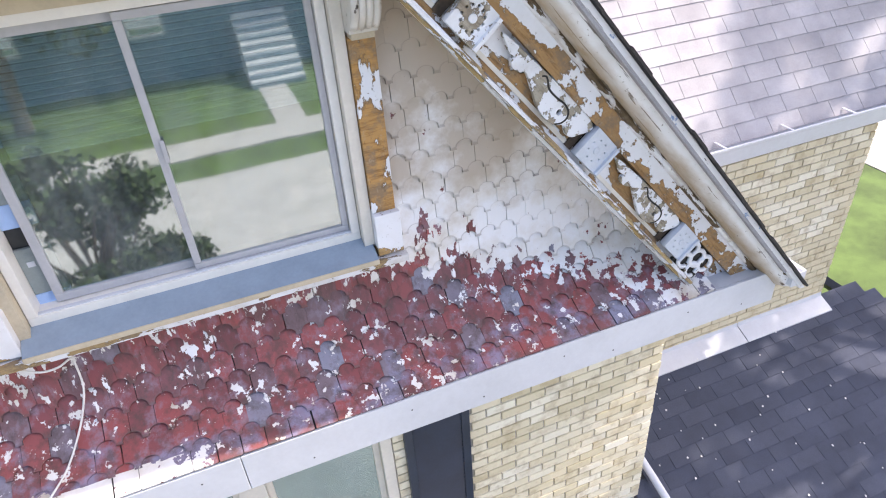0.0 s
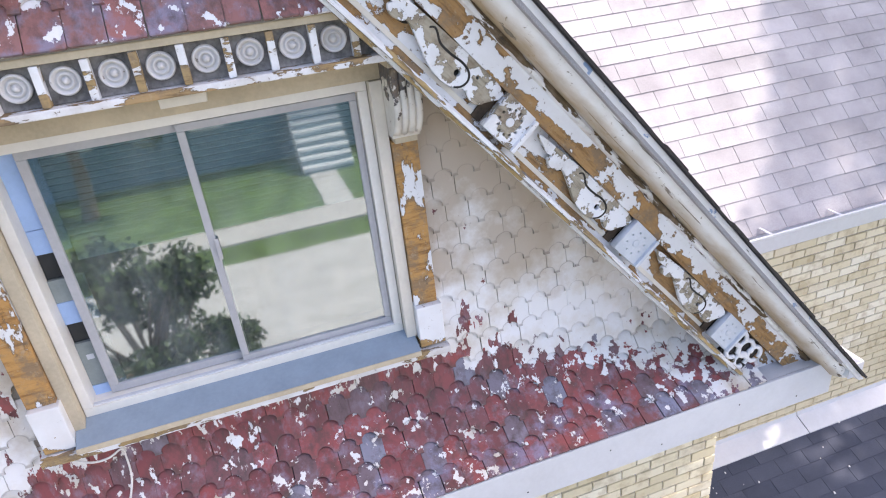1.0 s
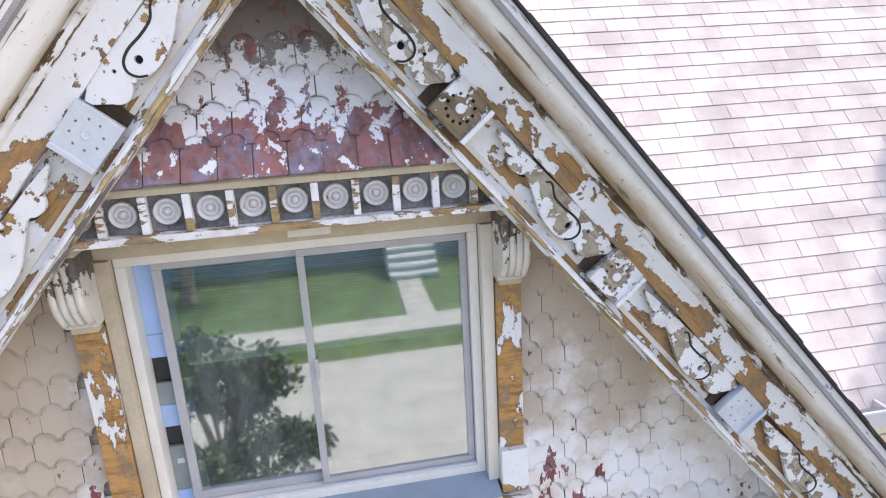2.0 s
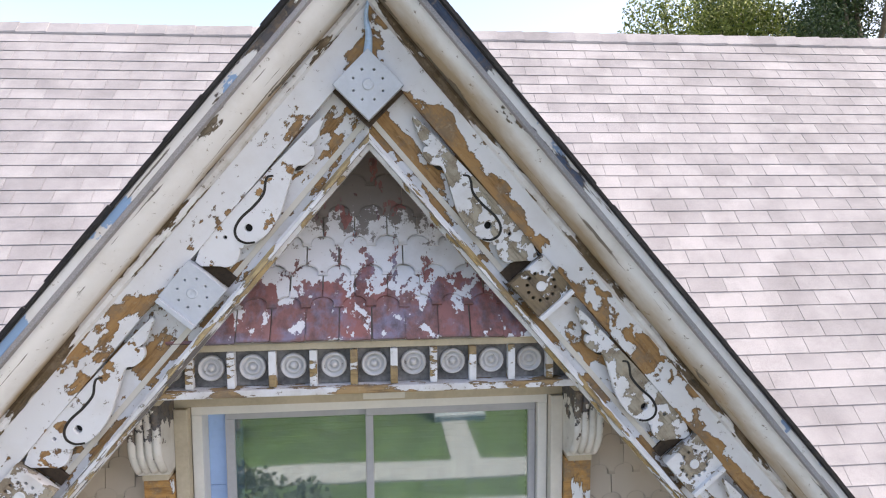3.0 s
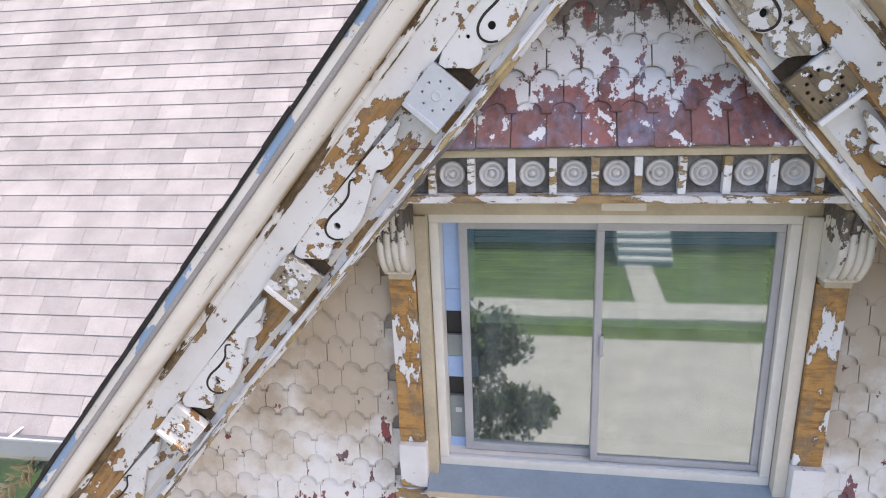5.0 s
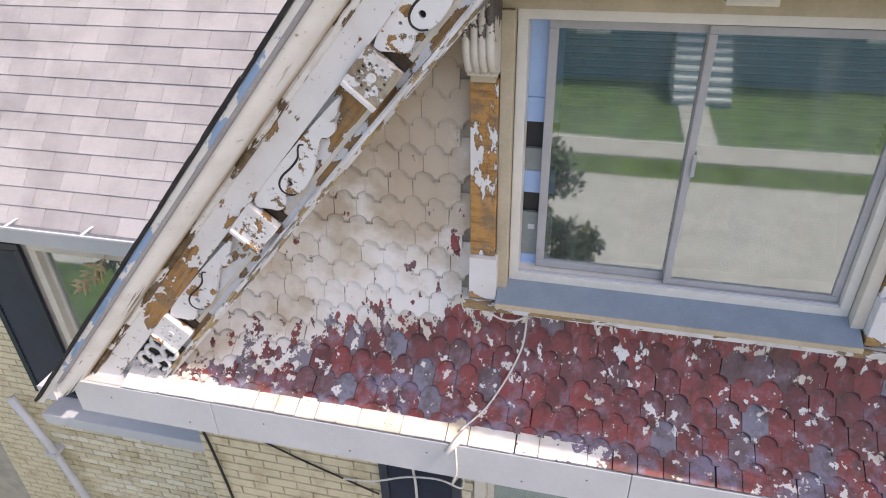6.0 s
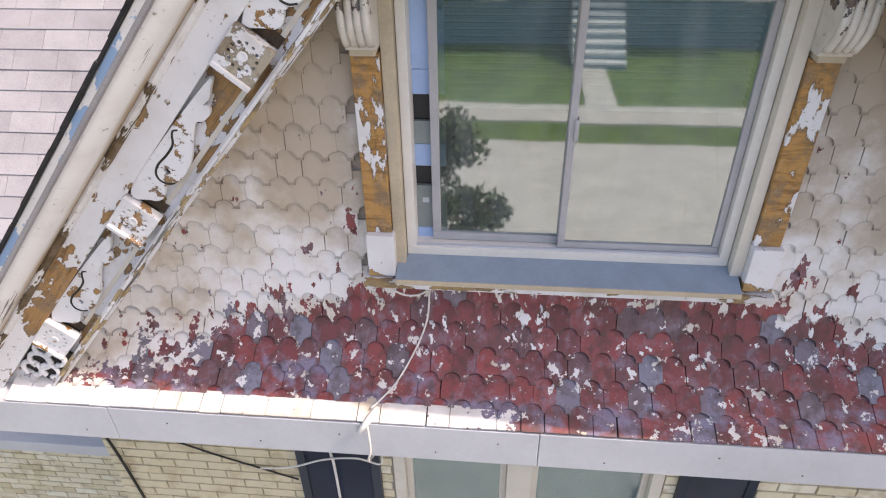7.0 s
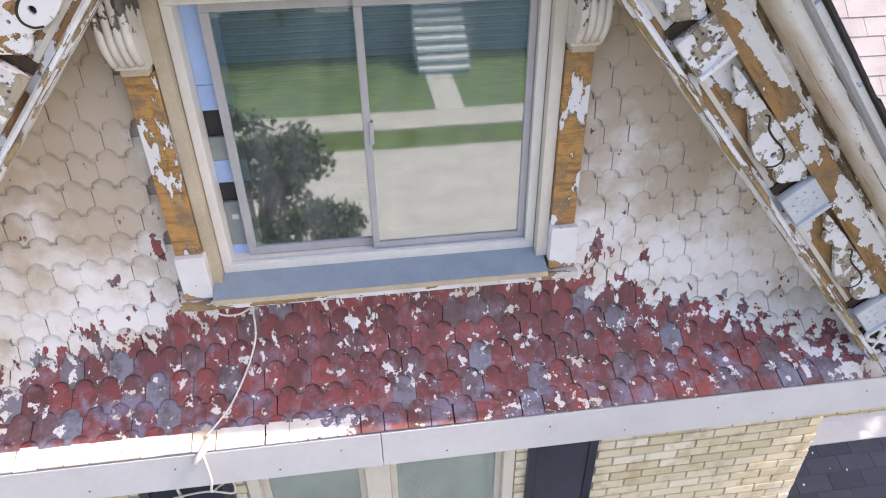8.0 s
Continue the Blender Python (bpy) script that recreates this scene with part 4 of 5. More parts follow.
case = empty("window_casing", "tan and peeling white casing with pilasters, brackets and blue sill", "window casing", at=(0, 0, -0.13))
part("header", box(-0.80, 0.80, -0.045, -0.002, 1.222, 1.343, 0.003), TAN, case, "tan painted header")
part("keystone", box(-0.040, 0.122, -0.240, -0.046, 1.292, 1.341, 0.004), VINYL, case)
for sd in (1, -1):
    a, b = sorted((sd * 0.745, sd * 0.797))
    part("jamb_strip", box(a, b, -0.062, -0.002, -0.055, 1.220, 0.003), TAN if sd < 0 else VINYL, case)
    a, b = sorted((sd * 0.80, sd * 0.915))
    part("pilaster", box(a, b, -0.082, -0.002, 0.128, 0.955, 0.004), PILASTER, case, "pilaster peeled to tan wood")
    part("base_block", box(a - 0.002, b + 0.012, -0.112, -0.002, -0.10, 0.126, 0.005), BASE, case, "white base block bared at its foot")
    c0 = (a + b) / 2
    part("bracket_cap", box(c0 - 0.075, c0 + 0.075, -0.262, -0.002, 1.302, 1.343, 0.004), TAN, case, "tan block over the bracket")
    prof = [(-0.002, 1.300)]
    for k in range(15):
        t = k / 14
        prof.append((-0.245 + 0.014 * math.sin(t * math.pi * 2) + 0.085 * t * t, 1.300 - 0.285 * t))
    prof += [(-0.135, 1.000), (-0.130, 0.985), (-0.002, 0.985)]
    br = part("bracket", prism(prof, c0 - 0.060, c0 + 0.060, "x"), BRACKET, case, "fluted scroll bracket, dark with dirt")
    for k in range(4):
        x = c0 - 0.045 + 0.030 * k
        line = [(x, y + 0.005, z) for y, z in prof[1:16]]
        part("flute", tube(line, 0.0162, 10), BRACKET, br, smooth=True)
    part("bracket_foot", box(c0 - 0.050, c0 + 0.050, -0.118, -0.002, 0.956, 0.984, 0.003), TAN, case)
bm = prism([(0.0, -0.030), (-0.150, -0.088), (-0.150, -0.108), (0.0, -0.108)], -0.785, 0.785, "x")
part("window_sill", bm, SILLBLUE, case, "blue-grey painted sloping sill")
part("sill_nose", box(-0.785, 0.785, -0.158, -0.151, -0.112, -0.086, 0.002), TAN, case)
part("sill_apron", box(-0.940, 0.940, -0.140, -0.002, -0.150, -0.112, 0.004), TRIM, case, "chipped white sill apron")
part("apron_bed", box(-0.925, 0.925, -0.060, -0.002, -0.185, -0.151, 0.003), TRIM, case)


# ---- lower windows and shutters ----
def low_window(name, x0, x1, z0, z1, y, mull, label):
    w = empty(name, label, "window", "structure", at=((x0 + x1) / 2, y, z0))
    part("window_frame", frame_of(x0, x1, z0, z1, 0.07, y - 0.02, y + 0.14), VINYL, w)
    xs = [x0 + 0.07, *mull, x1 - 0.07]
    for mx in mull:
        part("mullion", box(mx - 0.075, mx + 0.075, y - 0.015, y + 0.13, z0 + 0.07, z1 - 0.07, 0.003), VINYL, w)
    for a, b in zip(xs, xs[1:]):
        a2, b2 = a + (0.075 if a in mull else 0), b - (0.075 if b in mull else 0)
        s = part("sash", frame_of(a2 + 0.001, b2 - 0.001, z0 + 0.071, z1 - 0.071, 0.04, y + 0.03, y + 0.07), VINYL, w)
        part("pane", box(a2 + 0.041, b2 - 0.041, y + 0.048, y + 0.052, z0 + 0.111, z1 - 0.111), GLASS, s)
    part("curtain", box(x0 + 0.01, x1 - 0.01, y + 0.16, y + 0.17, z0, z1), CURTAIN, w, "grey-teal drawn curtain")
    return w


low_window("window_2", -0.90, 0.72, -2.9, -1.06, WALL_Y, [-0.13], "beige paired window in the brick below the fascia")
w3 = low_window("window_3", -4.74, -3.0, -2.62, -0.88, MAIN_Y, [], "beige framed window of the set-back facade under the eaves")


def shutter(x0, x1, z0, z1, y):
    s = empty("shutter", "dark navy louvred window shutter on buff brick", "shutter", group="window shutters", at=((x0 + x1) / 2, y, z0))
    part("shutter_frame", frame_of(x0, x1, z0, z1, 0.055, y - 0.045, y - 0.012), SHUTTER, s)
    part("backing", box(x0 + 0.05, x1 - 0.05, y - 0.022, y - 0.012, z0 + 0.05, z1 - 0.05), SHUTTER, s)
    z, me = z0 + 0.07, None
    while z < z1 - 0.09:
        mtx = Matrix.Translation(((x0 + x1) / 2, y - 0.028, z))
        if me is None:
            me = part("louvre", prism([(-0.010, 0.0), (-0.006, 0.0), (0.006, 0.035), (0.002, 0.035)], -(x1 - x0) / 2 + 0.056, (x1 - x0) / 2 - 0.056, "x"), SHUTTER, s, "", mtx).data
        else:
            piece("louvre", me, s, "", mtx)
        z += 0.042
    return s


shutter(0.80, 1.24, -2.9, -1.0, WALL_Y)
shutter(-1.50, -0.98, -2.9, -1.0, WALL_Y)
shutter(-5.33, -4.80, -2.6, -0.9, MAIN_Y)
part("window_sill", box(-5.10, -2.74, 0.70, MAIN_Y - 0.003, -2.76, -2.64, 0.01), METAL_WHITE, w3, "wide white sill")


# ---- cables ----
c = empty("service_cable", "loose white cable hanging over the red skirt", "cable", at=(-0.67, -0.1, -0.2))
part("wire", tube(smooth_line([(-0.84, -0.115, -0.155), (-0.76, -0.120, -0.20), (-0.69, -0.115, -0.205), (-0.64, -0.085, -0.20), (-0.640, -0.064, -0.26), (-0.652, -0.075, -0.39), (-0.690, -0.140, -0.49), (-0.740, -0.215, -0.57), (-0.804, -0.308, -0.638), (-0.90, -0.41, -0.69)]), 0.005), CABLE_WHITE, c, smooth=True)
part("connector", tube([(-0.87, -0.40, -0.69), (-0.90, -0.45, -0.715), (-0.95, -0.505, -0.76)], [0.010, 0.019, 0.015], 10), CABLE_WHITE, c, "white weatherproof splice", smooth=True)
part("drop_wire", tube(smooth_line([(-0.91, -0.48, -0.745), (-0.905, -0.492, -0.90), (-0.93, -0.47, -1.02), (-0.95, -0.30, -1.20), (-0.96, -0.10, -1.42), (-0.97, -0.09, -1.55), (-1.10, -0.12, -1.47), (-1.30, -0.12, -1.50), (-1.52, -0.10, -1.62), (-1.75, -0.07, -1.70)]), 0.006), CABLE_WHITE, c, smooth=True)
part("hanging_wire", tube(smooth_line([(-1.27, -0.11, -1.0), (-1.265, -0.10, -1.45), (-1.255, -0.10, -1.60), (-1.25, -0.10, -2.3)]), 0.009), CABLE_WHITE, c, smooth=True)
c = empty("black_cable", "thin black cables slung across the brick wall", "cable", at=(-2.6, -0.1, -1.1))
part("wire", tube(smooth_line([(-2.74, -0.10, -1.05), (-2.5, -0.07, -1.35), (-2.1, -0.055, -1.58), (-1.75, -0.055, -1.72), (-1.52, -0.06, -1.80)]), 0.006), CABLE_BLACK, c, smooth=True)
part("wire", tube(smooth_line([(-2.78, -0.12, -1.03), (-2.72, -0.07, -1.4), (-2.66, -0.06, -1.9), (-2.60, -0.06, -2.6)]), 0.009), CABLE_BLACK, c, smooth=True)


def dry_cluster():
    rg = random.Random(9)
    bm = bmesh.new()
    for k in range(26):
        p = Vector((-4.26 + 0.30 * k / 26, 0.86 + rg.uniform(-0.04, 0.04), -1.18 + 0.24 * k / 26 + rg.uniform(-0.05, 0.05)))
        d = Vector((rg.uniform(-1, 0.2), rg.uniform(-0.3, 0.3), rg.uniform(-1, 0.2))).normalized()
        tube([p, p + d * 0.05, p + d * 0.11], [0.004, 0.016, 0.003], 5, bm)
    tube([(-3.90, 0.90, -0.66), (-3.94, 0.88, -0.86), (-4.08, 0.86, -1.04)], 0.006, 5, bm)
    tagged(part("dried_fern", bm, DRY), "dry tan leaf cluster hanging under the eaves", "dried plant")


dry_cluster()


# ---- trees ----
def tree(name, at, crown, radii, count, leaf, material, label, seed, trunk=0.18, lobe=(0.25, 0.42), clumps=16):
    rg = random.Random(seed)
    t = empty(name, label, "tree", at=at)
    cz = Vector(crown)
    base = Vector(at)
    bm = tube(smooth_line([base, base.lerp(cz, 0.4) + Vector((0.15, 0.1, 0)), cz]), [trunk * (1 - 0.75 * k / 12) for k in range(13)], 10)
    lobes = []
    for k in range(clumps):
        a, b = rg.uniform(0, 2 * math.pi), rg.uniform(-0.55, 1.0)
        q = Vector((math.cos(a) * math.sqrt(max(0, 1 - b * b)), math.sin(a) * math.sqrt(max(0, 1 - b * b)), b)) * rg.uniform(0.45, 0.85)
        q = cz + Vector((q.x * radii[0], q.y * radii[1], q.z * radii[2]))
        lobes.append((q, rg.uniform(*lobe)))
        st = base.lerp(cz, rg.uniform(0.5, 0.9))
        tube(smooth_line([st, st.lerp(q, 0.5) + Vector((0, 0, 0.2)), q], 3), [trunk * 0.45 * (1 - 0.8 * j / 6) for j in range(7)], 6, bm)
    lobes.append((cz + Vector((0.12 * radii[0], 0, 0.72 * radii[2])), lobe[1]))
    part("trunk", bm, BARK, t, "", None, True)
    verts, faces = [], []
    for k in range(count):
        q, rr = lobes[rg.randrange(len(lobes))]
        v = Vector((rg.gauss(0, 1), rg.gauss(0, 1), rg.gauss(0, 1)))
        v = v.normalized() * (rg.random() ** 0.45)
        p = q + Vector((v.x * radii[0] * rr, v.y * radii[1] * rr, v.z * radii[2] * rr * 0.9))
        u = Vector((rg.gauss(0, 1), rg.gauss(0, 1), rg.gauss(0, 0.6))).normalized()
        w = u.orthogonal().normalized()
        w = (Matrix.Rotation(rg.uniform(0, 6.28), 3, u) @ w)
        ln, wd = leaf * rg.uniform(0.6, 1.3), leaf * rg.uniform(0.35, 0.6)
        s = u.cross(w)
        i = len(verts)
        verts += [p - w * ln * 0.5, p + s * wd * 0.5, p + w * ln * 0.5 + u * ln * 0.1, p - s * wd * 0.5]
        faces.append((i, i + 1, i + 2, i + 3))
    me = bpy.data.meshes.new("crown")
    me.from_pydata(verts, [], faces)
    me.materials.append(material)
    piece("crown", me, t)
    return t


tree("tree", (14.1, 25.8, GROUND), (14.4, 25.8, 6.8), (5.9, 4.6, 5.2), 52000, 0.17, LEAF_A, "round sunlit green broadleaf tree behind the ridge", 5, 0.3, (0.16, 0.30), 34)
tree("tree", (17.0, 18.8, GROUND), (17.2, 18.8, 6.9), (3.2, 3.2, 4.8), 30000, 0.14, LEAF_B, "dark green broadleaf tree behind the ridge", 4, 0.3)
tree("tree", (12.2, 0.7, GROUND), (12.2, 0.7, 7.95), (1.7, 2.2, 1.15), 8000, 0.19, LEAF_A, "tall broadleaf tree beside the house shading its roof", 7, 0.25, (0.17, 0.25), 36)
tree("tree", (10.3, -0.8, GROUND), (10.3, -0.8, 3.6), (2.0, 2.3, 2.0), 2600, 0.24, LEAF_A, "broadleaf tree beside the house shading the porch roof", 17, 0.22, (0.13, 0.20), 30)
tree("tree", (-1.5, -5.6, GROUND), (-1.75, -5.6, -3.1), (1.9, 1.5, 1.8), 8000, 0.13, LEAF_B, "small dark leafy tree in the front yard", 8, 0.07, (0.12, 0.20), 46)
for k, (x, y) in enumerate(((-9, -18.8), (-5.0, -19.5), (17, -18.6), (22, -20), (-15, -20), (28, -22))):
    tree("tree", (x, y, GROUND), (x, y, -0.9), (3.6, 3.0, 4.6), 3600, 0.45, LEAF_B, "dark leafy tree across the street", 20 + k, 0.3)


# ---- house across the street (seen mirrored in the glass) ----
def far_house():
    h = empty("house", "dark teal clapboard house across the street with white steps", "house", at=(3.0, -24.0, GROUND))
    bm = bmesh.new()
    z = GROUND
    while z < GROUND + 6.4:
        prism([(-22.0, z), (-21.975, z), (-22.0, z + 0.2)], -11.0, 12.0, "x", bm)
        z += 0.2
    box(-11.0, 12.0, -30, -22.0, GROUND, GROUND + 6.4, 0, bm)
    part("wall", bm, TEAL, h)
    part("roof", prism([(-30.5, GROUND + 6.4), (-21.5, GROUND + 6.4), (-26.0, GROUND + 9.2)], -11.5, 12.5, "x"), ROOF_DARK_REST, h)
    for x in (-6.0, -1.5, 8.0):
        wf = part("window", frame_of(x, x + 1.2, GROUND + 1.6, GROUND + 3.2, 0.09, -21.97, -21.92), SIDING, h)
        part("pane", box(x + 0.09, x + 1.11, -21.96, -21.94, GROUND + 1.69, GROUND + 3.11), GLASS, wf)
    for k in range(8):
        part("step", box(1.95, 3.75, -19.5 - 0.3 * (k + 1), -19.5 - 0.3 * k, GROUND, GROUND + 0.24 * (k + 1)), SIDING, h, "white painted step")
        # dark strip paints the shade between the white treads
        part("riser", box(1.97, 3.73, -19.498 - 0.3 * k, -19.49 - 0.3 * k, GROUND + 0.24 * k, GROUND + 0.24 * (k + 1) - 0.09), TEAL, h, "dark strip for the shade under a tread")


sheet("pavement", 2.15, 3.05, -19.5, -16.2, GROUND + 0.03, CONCRETE, "pale concrete path to the house across the street", "path", 0.06)
far_house()


# ---- wall shingles, one by one ----
def shingle_mesh(w, h, t=0.0085, cut=0.37):
    """A wood shingle whose foot is a square tab between two quarter-round bites; its head tapers thin. Front at -y."""
    r, rz = w * cut, w * cut * 0.78
    pts = [(-w / 2, h)]
    arc = [(-w / 2 + r * math.sin(a), rz * math.cos(a)) for a in [math.pi / 2 * k / 5 for k in range(7)]]
    pts += arc
    pts += [(-x, z) for x, z in arc[::-1]]
    pts += [(w / 2, h)]
    bm = bmesh.new()
    front = [bm.verts.new((x, -t * (1 - 0.75 * z / h), z)) for x, z in pts]
    back = [bm.verts.new((x, 0, z)) for x, z in pts]
    bm.faces.new(front)
    for k in range(len(pts)):
        j = (k + 1) % len(pts)
        bm.faces.new((front[k], back[k], back[j], front[j]))
    bmesh.ops.recalc_face_normals(bm, faces=bm.faces)
    me = bpy.data.meshes.new("shingle")
    bm.to_mesh(me)
    bm.free()
    return me


SH_W, SH_UP = 0.114, 0.122
low_meshes = [shingle_mesh(SH_W - g, 0.20) for g in (0.0002, 0.001, 0.004)]
up_meshes = [shingle_mesh(SH_UP - g, 0.20, 0.010, 0.36) for g in (0.001, 0.003, 0.007)]
low_plain = [shingle_mesh(SH_W - g, 0.20, 0.011, 0.03) for g in (0.001, 0.003, 0.007)]
up_plain = [shingle_mesh(SH_UP - g, 0.20, 0.011, 0.03) for g in (0.001, 0.003, 0.007)]
for group_, ma in ((low_meshes, SHINGLE), (low_plain, SHINGLE_FOOT), (up_meshes, SHINGLE_UP), (up_plain, SHINGLE_UP_FOOT)):
    for me in group_:
        me.materials.append(ma)
rng = random.Random(21)


def course(row, spans, width, meshes, parent, place, odd=0.5):
    """One course: alike shingles on a half-step bond, each a little askew."""
    for x0, x1 in spans:
        i = math.floor(x0 / width) - 1
        while i * width < x1:
            x = (i + odd * (row % 2)) * width
            if x0 - 0.02 < x + width / 2 and x - width / 2 < x1 - 0.02:
                piece("shingle", meshes[rng.randrange(3)], parent, "", place(x + rng.uniform(-0.002, 0.002)))
            i += 1


hx = lambda z: (APEX - 0.02 - z) / SL + 0.02
E_ = 0.131
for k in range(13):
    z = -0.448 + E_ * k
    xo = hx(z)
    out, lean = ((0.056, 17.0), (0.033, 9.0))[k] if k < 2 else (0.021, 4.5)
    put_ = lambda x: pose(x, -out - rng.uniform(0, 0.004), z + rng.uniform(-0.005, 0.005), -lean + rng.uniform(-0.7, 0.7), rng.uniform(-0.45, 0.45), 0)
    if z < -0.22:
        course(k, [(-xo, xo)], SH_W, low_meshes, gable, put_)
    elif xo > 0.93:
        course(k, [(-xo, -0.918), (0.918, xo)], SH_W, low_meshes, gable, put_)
# the peak field flares out over the frieze
PEAK_FLARE = [(-0.050, 2.240), (-0.068, 2.115), (-0.092, 1.995), (-0.124, 1.880), (-0.176, 1.768), (-0.250, 1.655), (-0.316, 1.536)]
bm = bmesh.new()
for (ya, za), (yb, zb) in zip(PEAK_FLARE, PEAK_FLARE[1:]):
    wa, wb = max(hx(za), 0.01) + 0.05, hx(zb) + 0.05
    loop = [bm.verts.new(c) for c in ((-wa, ya, za), (wa, ya, za), (wb, yb, zb), (-wb, yb, zb), (-wa, ya + 0.02, za), (wa, ya + 0.02, za), (wb, yb + 0.02, zb), (-wb, yb + 0.02, zb))]
    for f in ((0, 1, 2, 3), (7, 6, 5, 4), (0, 4, 5, 1), (1, 5, 6, 2), (2, 6, 7, 3), (3, 7, 4, 0)):
        bm.faces.new([loop[i] for i in f])
part("peak_sheathing", bm, SHEATH, gable)
for k, ((y0, z0), (y1, z1)) in enumerate(zip(PEAK_FLARE, PEAK_FLARE[1:])):
    ang = math.degrees(math.atan2(y0 - y1, z0 - z1))
    nrm = Vector((0, -(z0 - z1), (y0 - y1))).normalized()
    xo = hx(z1)
    course(k, [(-xo, xo)], SH_UP, up_meshes if k < 5 else up_plain, gable, lambda x: pose(x, y1 + nrm.y * 0.012, z1 + nrm.z * 0.012 + rng.uniform(-0.004, 0.004), -ang - 3.0 + rng.uniform(-0.7, 0.7), rng.uniform(-1.0, 1.0), 0))
# skirt courses lie on the flare
for k, ((y0, z0), (y1, z1)) in enumerate(zip(SKIRT, SKIRT[1:])):
    ang = math.degrees(math.atan2(y0 - y1, z0 - z1))
    nrm = Vector((0, -(z0 - z1), (y0 - y1))).normalized()
    course(k + 1, [(-2.66, 2.66)], SH_W, low_meshes if k < 3 else low_plain, skirt, lambda x: pose(x, y1 + nrm.y * 0.017, z1 + nrm.z * 0.017 + rng.uniform(-0.003, 0.003), -ang - 3.0 + rng.uniform(-0.7, 0.7), rng.uniform(-0.9, 0.9), 0))


# ---- bricks ----
def brick_mesh(ln):
    bm = box(-ln / 2, ln / 2, -0.012, 0.02, -0.034, 0.034)
    for v in bm.verts:
        if v.co.y < 0:
            v.co.x *= 0.985
            v.co.z *= 0.95
    me = bpy.data.meshes.new("brick")
    bm.to_mesh(me)
    bm.free()
    me.materials.append(BRICK)
    return me


BR = {"full": brick_mesh(0.208), "half": brick_mesh(0.098), "cut": brick_mesh(0.15)}


def bricks(parent, x0, x1, z0, z1, y, holes, budget, near):
    """Running bond on a facade: the bricks near a stretch of the wall are single parts, those past that are joined."""
    todo, row, z = [], 0, z1 - 0.04
    while z > z0:
        x = x0 + (0.0 if row % 2 else -0.109)
        while x < x1:
            a, b = max(x, x0), min(x + 0.208, x1)
            for h in holes:
                if h[2] < z < h[3]:
                    if a < h[0] < b:
                        b = h[0]
                    elif a < h[1] < b:
                        a = h[1]
                    elif a >= h[0] and b <= h[1]:
                        b = a
            if b - a > 0.05:
                todo.append(((a + b) / 2, z, b - a))
            x += 0.218
        z -= 0.0795
        row += 1
    todo.sort(key=lambda q: (q[0] - near[0]) ** 2 + (q[1] - near[1]) ** 2)
    rest = bmesh.new()
    for k, (x, z, ln) in enumerate(todo):
        yy = y + rng.uniform(-0.003, 0.002)
        if k < budget:
            key = "full" if ln > 0.18 else ("cut" if ln > 0.12 else "half")
            piece("brick", BR[key], parent, "", Matrix.Translation((x, yy, z)) @ Matrix.Diagonal((ln / {"full": 0.208, "cut": 0.15, "half": 0.098}[key], 1, 1, 1)))
        else:
            box(x - ln / 2, x + ln / 2, yy - 0.012, yy + 0.02, z - 0.033, z + 0.033, 0, rest)
    if rest.verts:
        o = part("brickwork", rest, BRICK, parent)
        o["kind"] = "stuff"


bricks(wall_wing, -WING, WING, -3.3, -0.99, WALL_Y, [(-0.91, 0.73, -2.95, -0.9), (0.80, 1.24, -2.9, -0.99), (-1.50, -0.98, -2.9, -0.99)], 290, (1.9, -1.6))
bricks(wall_main_west, -6.2, -2.75, -4.6, -0.66, MAIN_Y, [(-4.75, -2.99, -2.63, -0.6), (-5.33, -4.80, -2.6, -0.6), (-5.11, -2.7, -2.77, -2.63)], 290, (-3.6, -3.3))
bricks(wall_main, 2.75, HOUSE_R, -2.92, -0.66, MAIN_Y, [], 290, (4.2, -1.2))


# ---- roof shingles ----
def tab_mesh(w, h, name, material, t=0.007):
    bm = prism([(-t, 0.0), (0.0, 0.0), (0.0, h), (-0.001, h)], -w / 2, w / 2, "x")
    me = bpy.data.meshes.new(name)
    bmesh.ops.recalc_face_normals(bm, faces=bm.faces)
    bm.to_mesh(me)
    bm.free()
    me.materials.append(material)
    return me


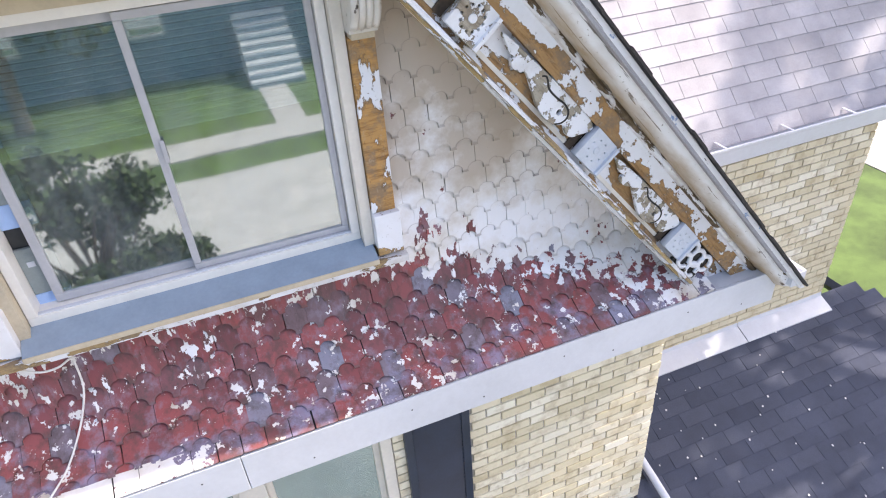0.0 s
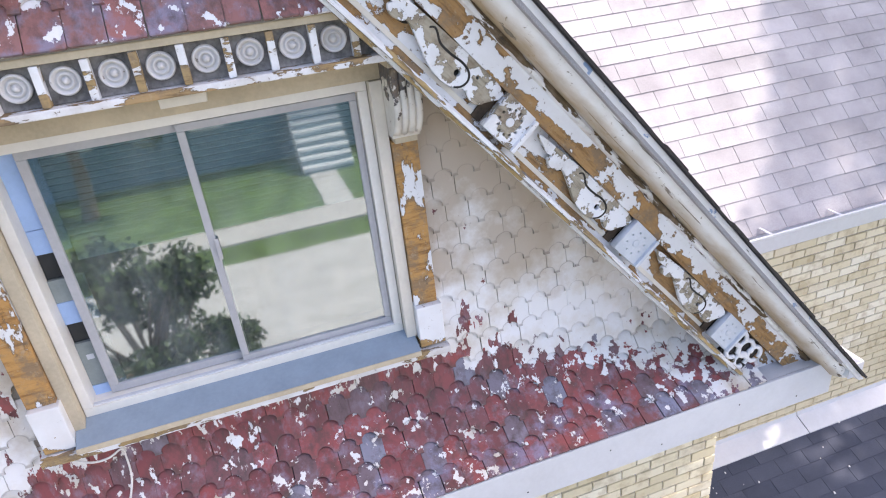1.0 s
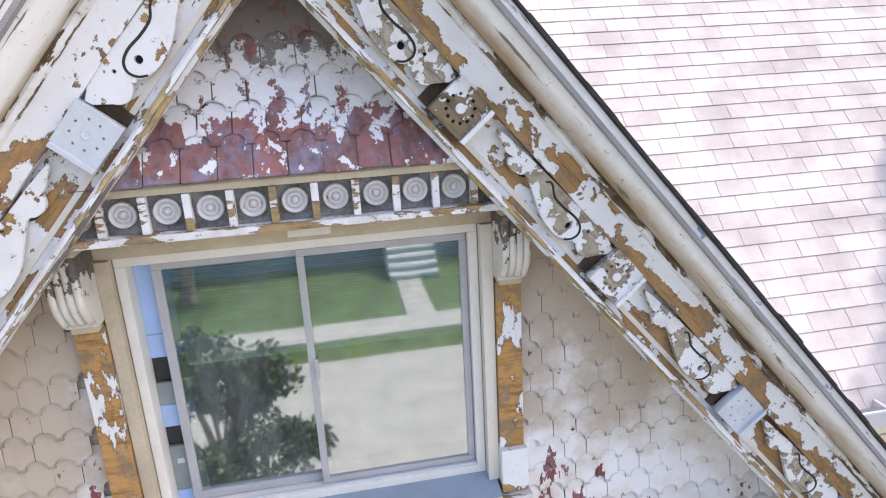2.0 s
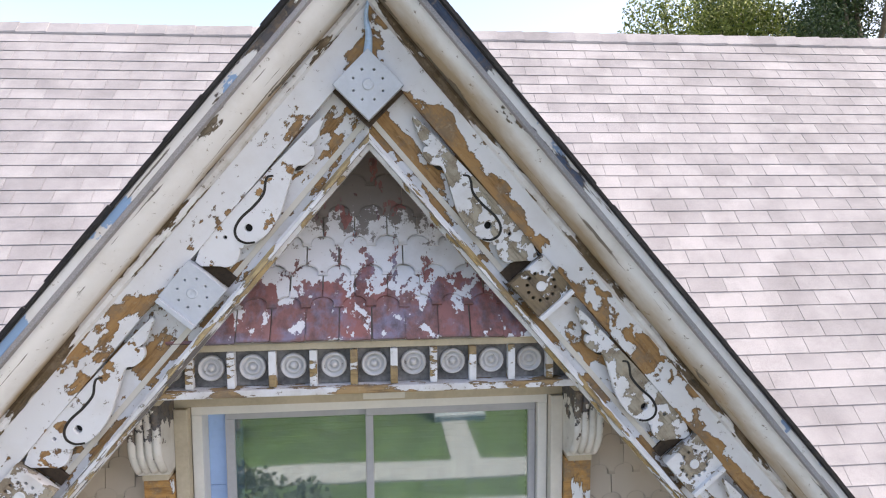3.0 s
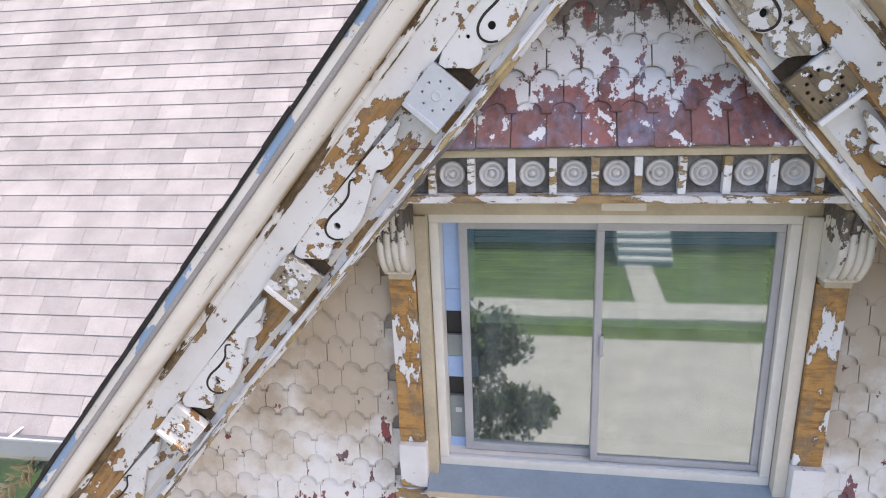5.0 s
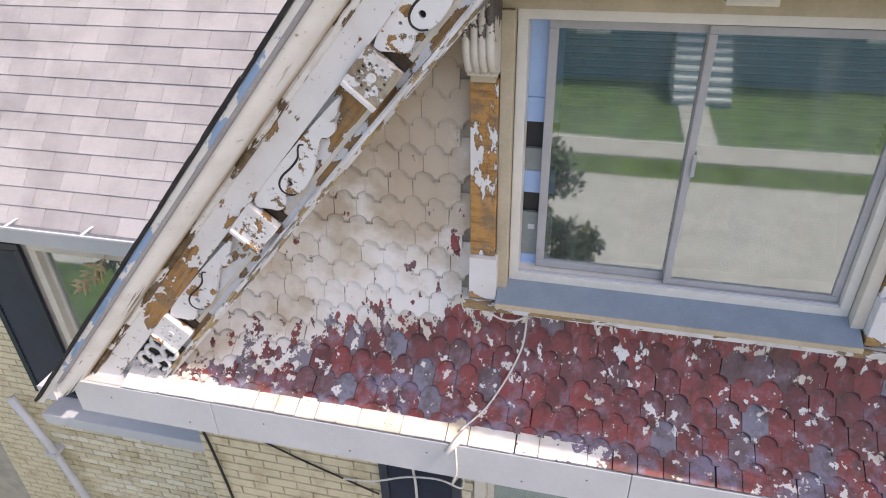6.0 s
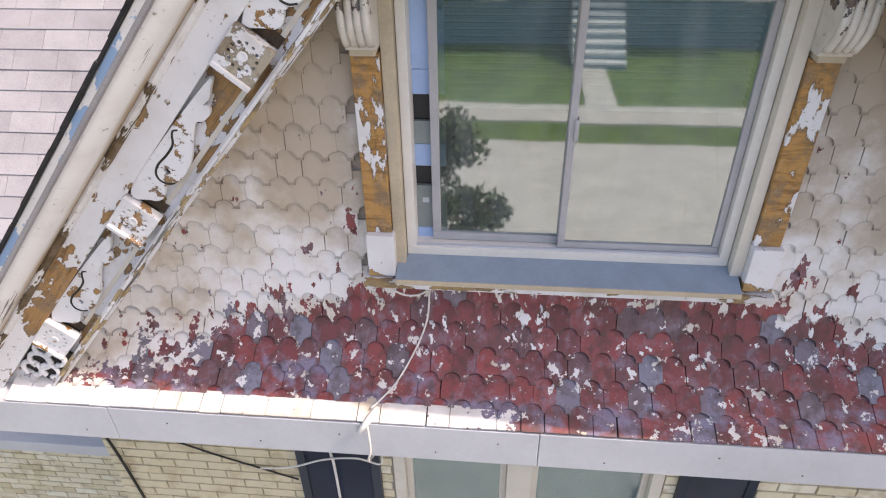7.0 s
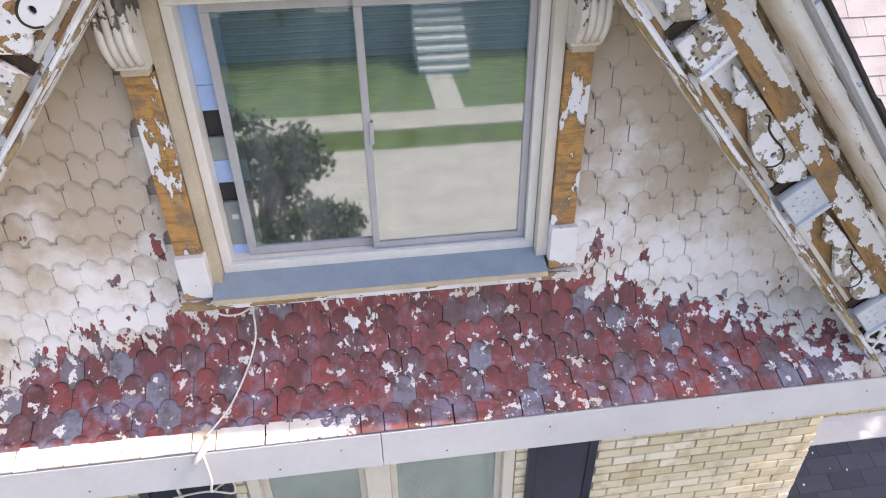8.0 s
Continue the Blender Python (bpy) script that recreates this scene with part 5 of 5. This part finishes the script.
def tabs(parent, x0, x1, y0, z0, y1, z1, exposure, width, material, rest_material, budget, near, skip=None, step=0.5, right=None):
    """Three-tab courses up a slope from (y0, z0) to (y1, z1)."""
    up = Vector((0, y1 - y0, z1 - z0))
    total = up.length
    up.normalize()
    tilt = -math.degrees(math.atan2(up.y, up.z))
    me = tab_mesh(width - 0.0035, exposure + 0.03, "roof_shingle", material)
    todo, k = [], 0
    while k * exposure < total:
        o = up * (k * exposure)
        xr = x1 if right is None else right(k * exposure / total)
        x = x0 - ((k * step) % 1.0) * width
        while x < xr:
            if x + width / 2 > x0 and (skip is None or not skip(x + width / 2, y0 + o.y, z0 + o.z)):
                todo.append((x + width / 2, y0 + o.y, z0 + o.z, min(1.0, (xr - x) / width)))
            x += width
        k += 1
    todo.sort(key=lambda q: (q[0] - near[0]) ** 2 + (q[2] - near[1]) ** 2)
    verts, faces = [], []
    src = [v.co.copy() for v in me.vertices]
    polys = [tuple(p.vertices) for p in me.polygons]
    for k, (x, y, z, fr) in enumerate(todo):
        m = pose(x, y + rng.uniform(-0.002, 0.0), z + 0.004, tilt - 1.0 + rng.uniform(-0.25, 0.25), rng.uniform(-0.15, 0.15), 0)
        if k < budget and fr > 0.95:
            piece("roof_shingle", me, parent, "", m)
        else:
            i = len(verts)
            verts += [m @ v for v in src]
            faces += [tuple(i + j for j in p) for p in polys]
    me2 = bpy.data.meshes.new("shingle_courses")
    me2.from_pydata(verts, [], faces)
    me2.materials.append(rest_material)
    o = piece("shingle_courses", me2, parent)
    o["kind"] = "stuff"


def under_wing(x, y, z):
    return APEX + P_TOP / CS - SL * abs(x) > z + 0.15


tabs(roof_main, HOUSE_L - 0.3, HOUSE_R + 0.3, EY - 0.01, ez - 0.011, RIDGE_Y - 0.05, RIDGE_Z - 0.055, 0.14, 0.305, ROOF_PALE, ROOF_PALE_REST, 300, (3.6, 1.2), under_wing, 0.37)
tabs(porch, 2.75, 6.1, -3.2, PZ - 1.75 + 0.005, PY, PZ + 0.005, 0.14, 0.305, ROOF_DARK, ROOF_DARK_REST, 300, (3.8, -2.9), None, 0.5, lambda f: 8.2 + (PEND - 8.2) * f)

rf = random.Random(33)
bm = bmesh.new()
for k in range(60):
    x, f = rf.uniform(2.9, 5.2), rf.uniform(0.02, 0.55)
    c0 = Vector((x, PY - 4.1 * f, PZ - 1.75 * f + 0.022))
    r0 = rf.uniform(0.004, 0.013)
    a0 = rf.uniform(0, 6.28)
    tri = [c0 + Vector((math.cos(a0 + q) * r0 * rf.uniform(0.6, 1.2), math.sin(a0 + q) * r0, 0.427 * math.sin(a0 + q) * r0)) for q in (0, 1.5, 3.1, 4.6)]
    lo_ = [bm.verts.new(v) for v in tri]
    hi_ = [bm.verts.new(v + Vector((0, 0, 0.003))) for v in tri]
    bm.faces.new(hi_), bm.faces.new(lo_[::-1])
    for q in range(4):
        bm.faces.new((lo_[q], lo_[(q + 1) % 4], hi_[(q + 1) % 4], hi_[q]))
tagged(part("paint_flakes", bm, SIDING), "white paint flakes scattered on the porch roof", "debris", "", "stuff")
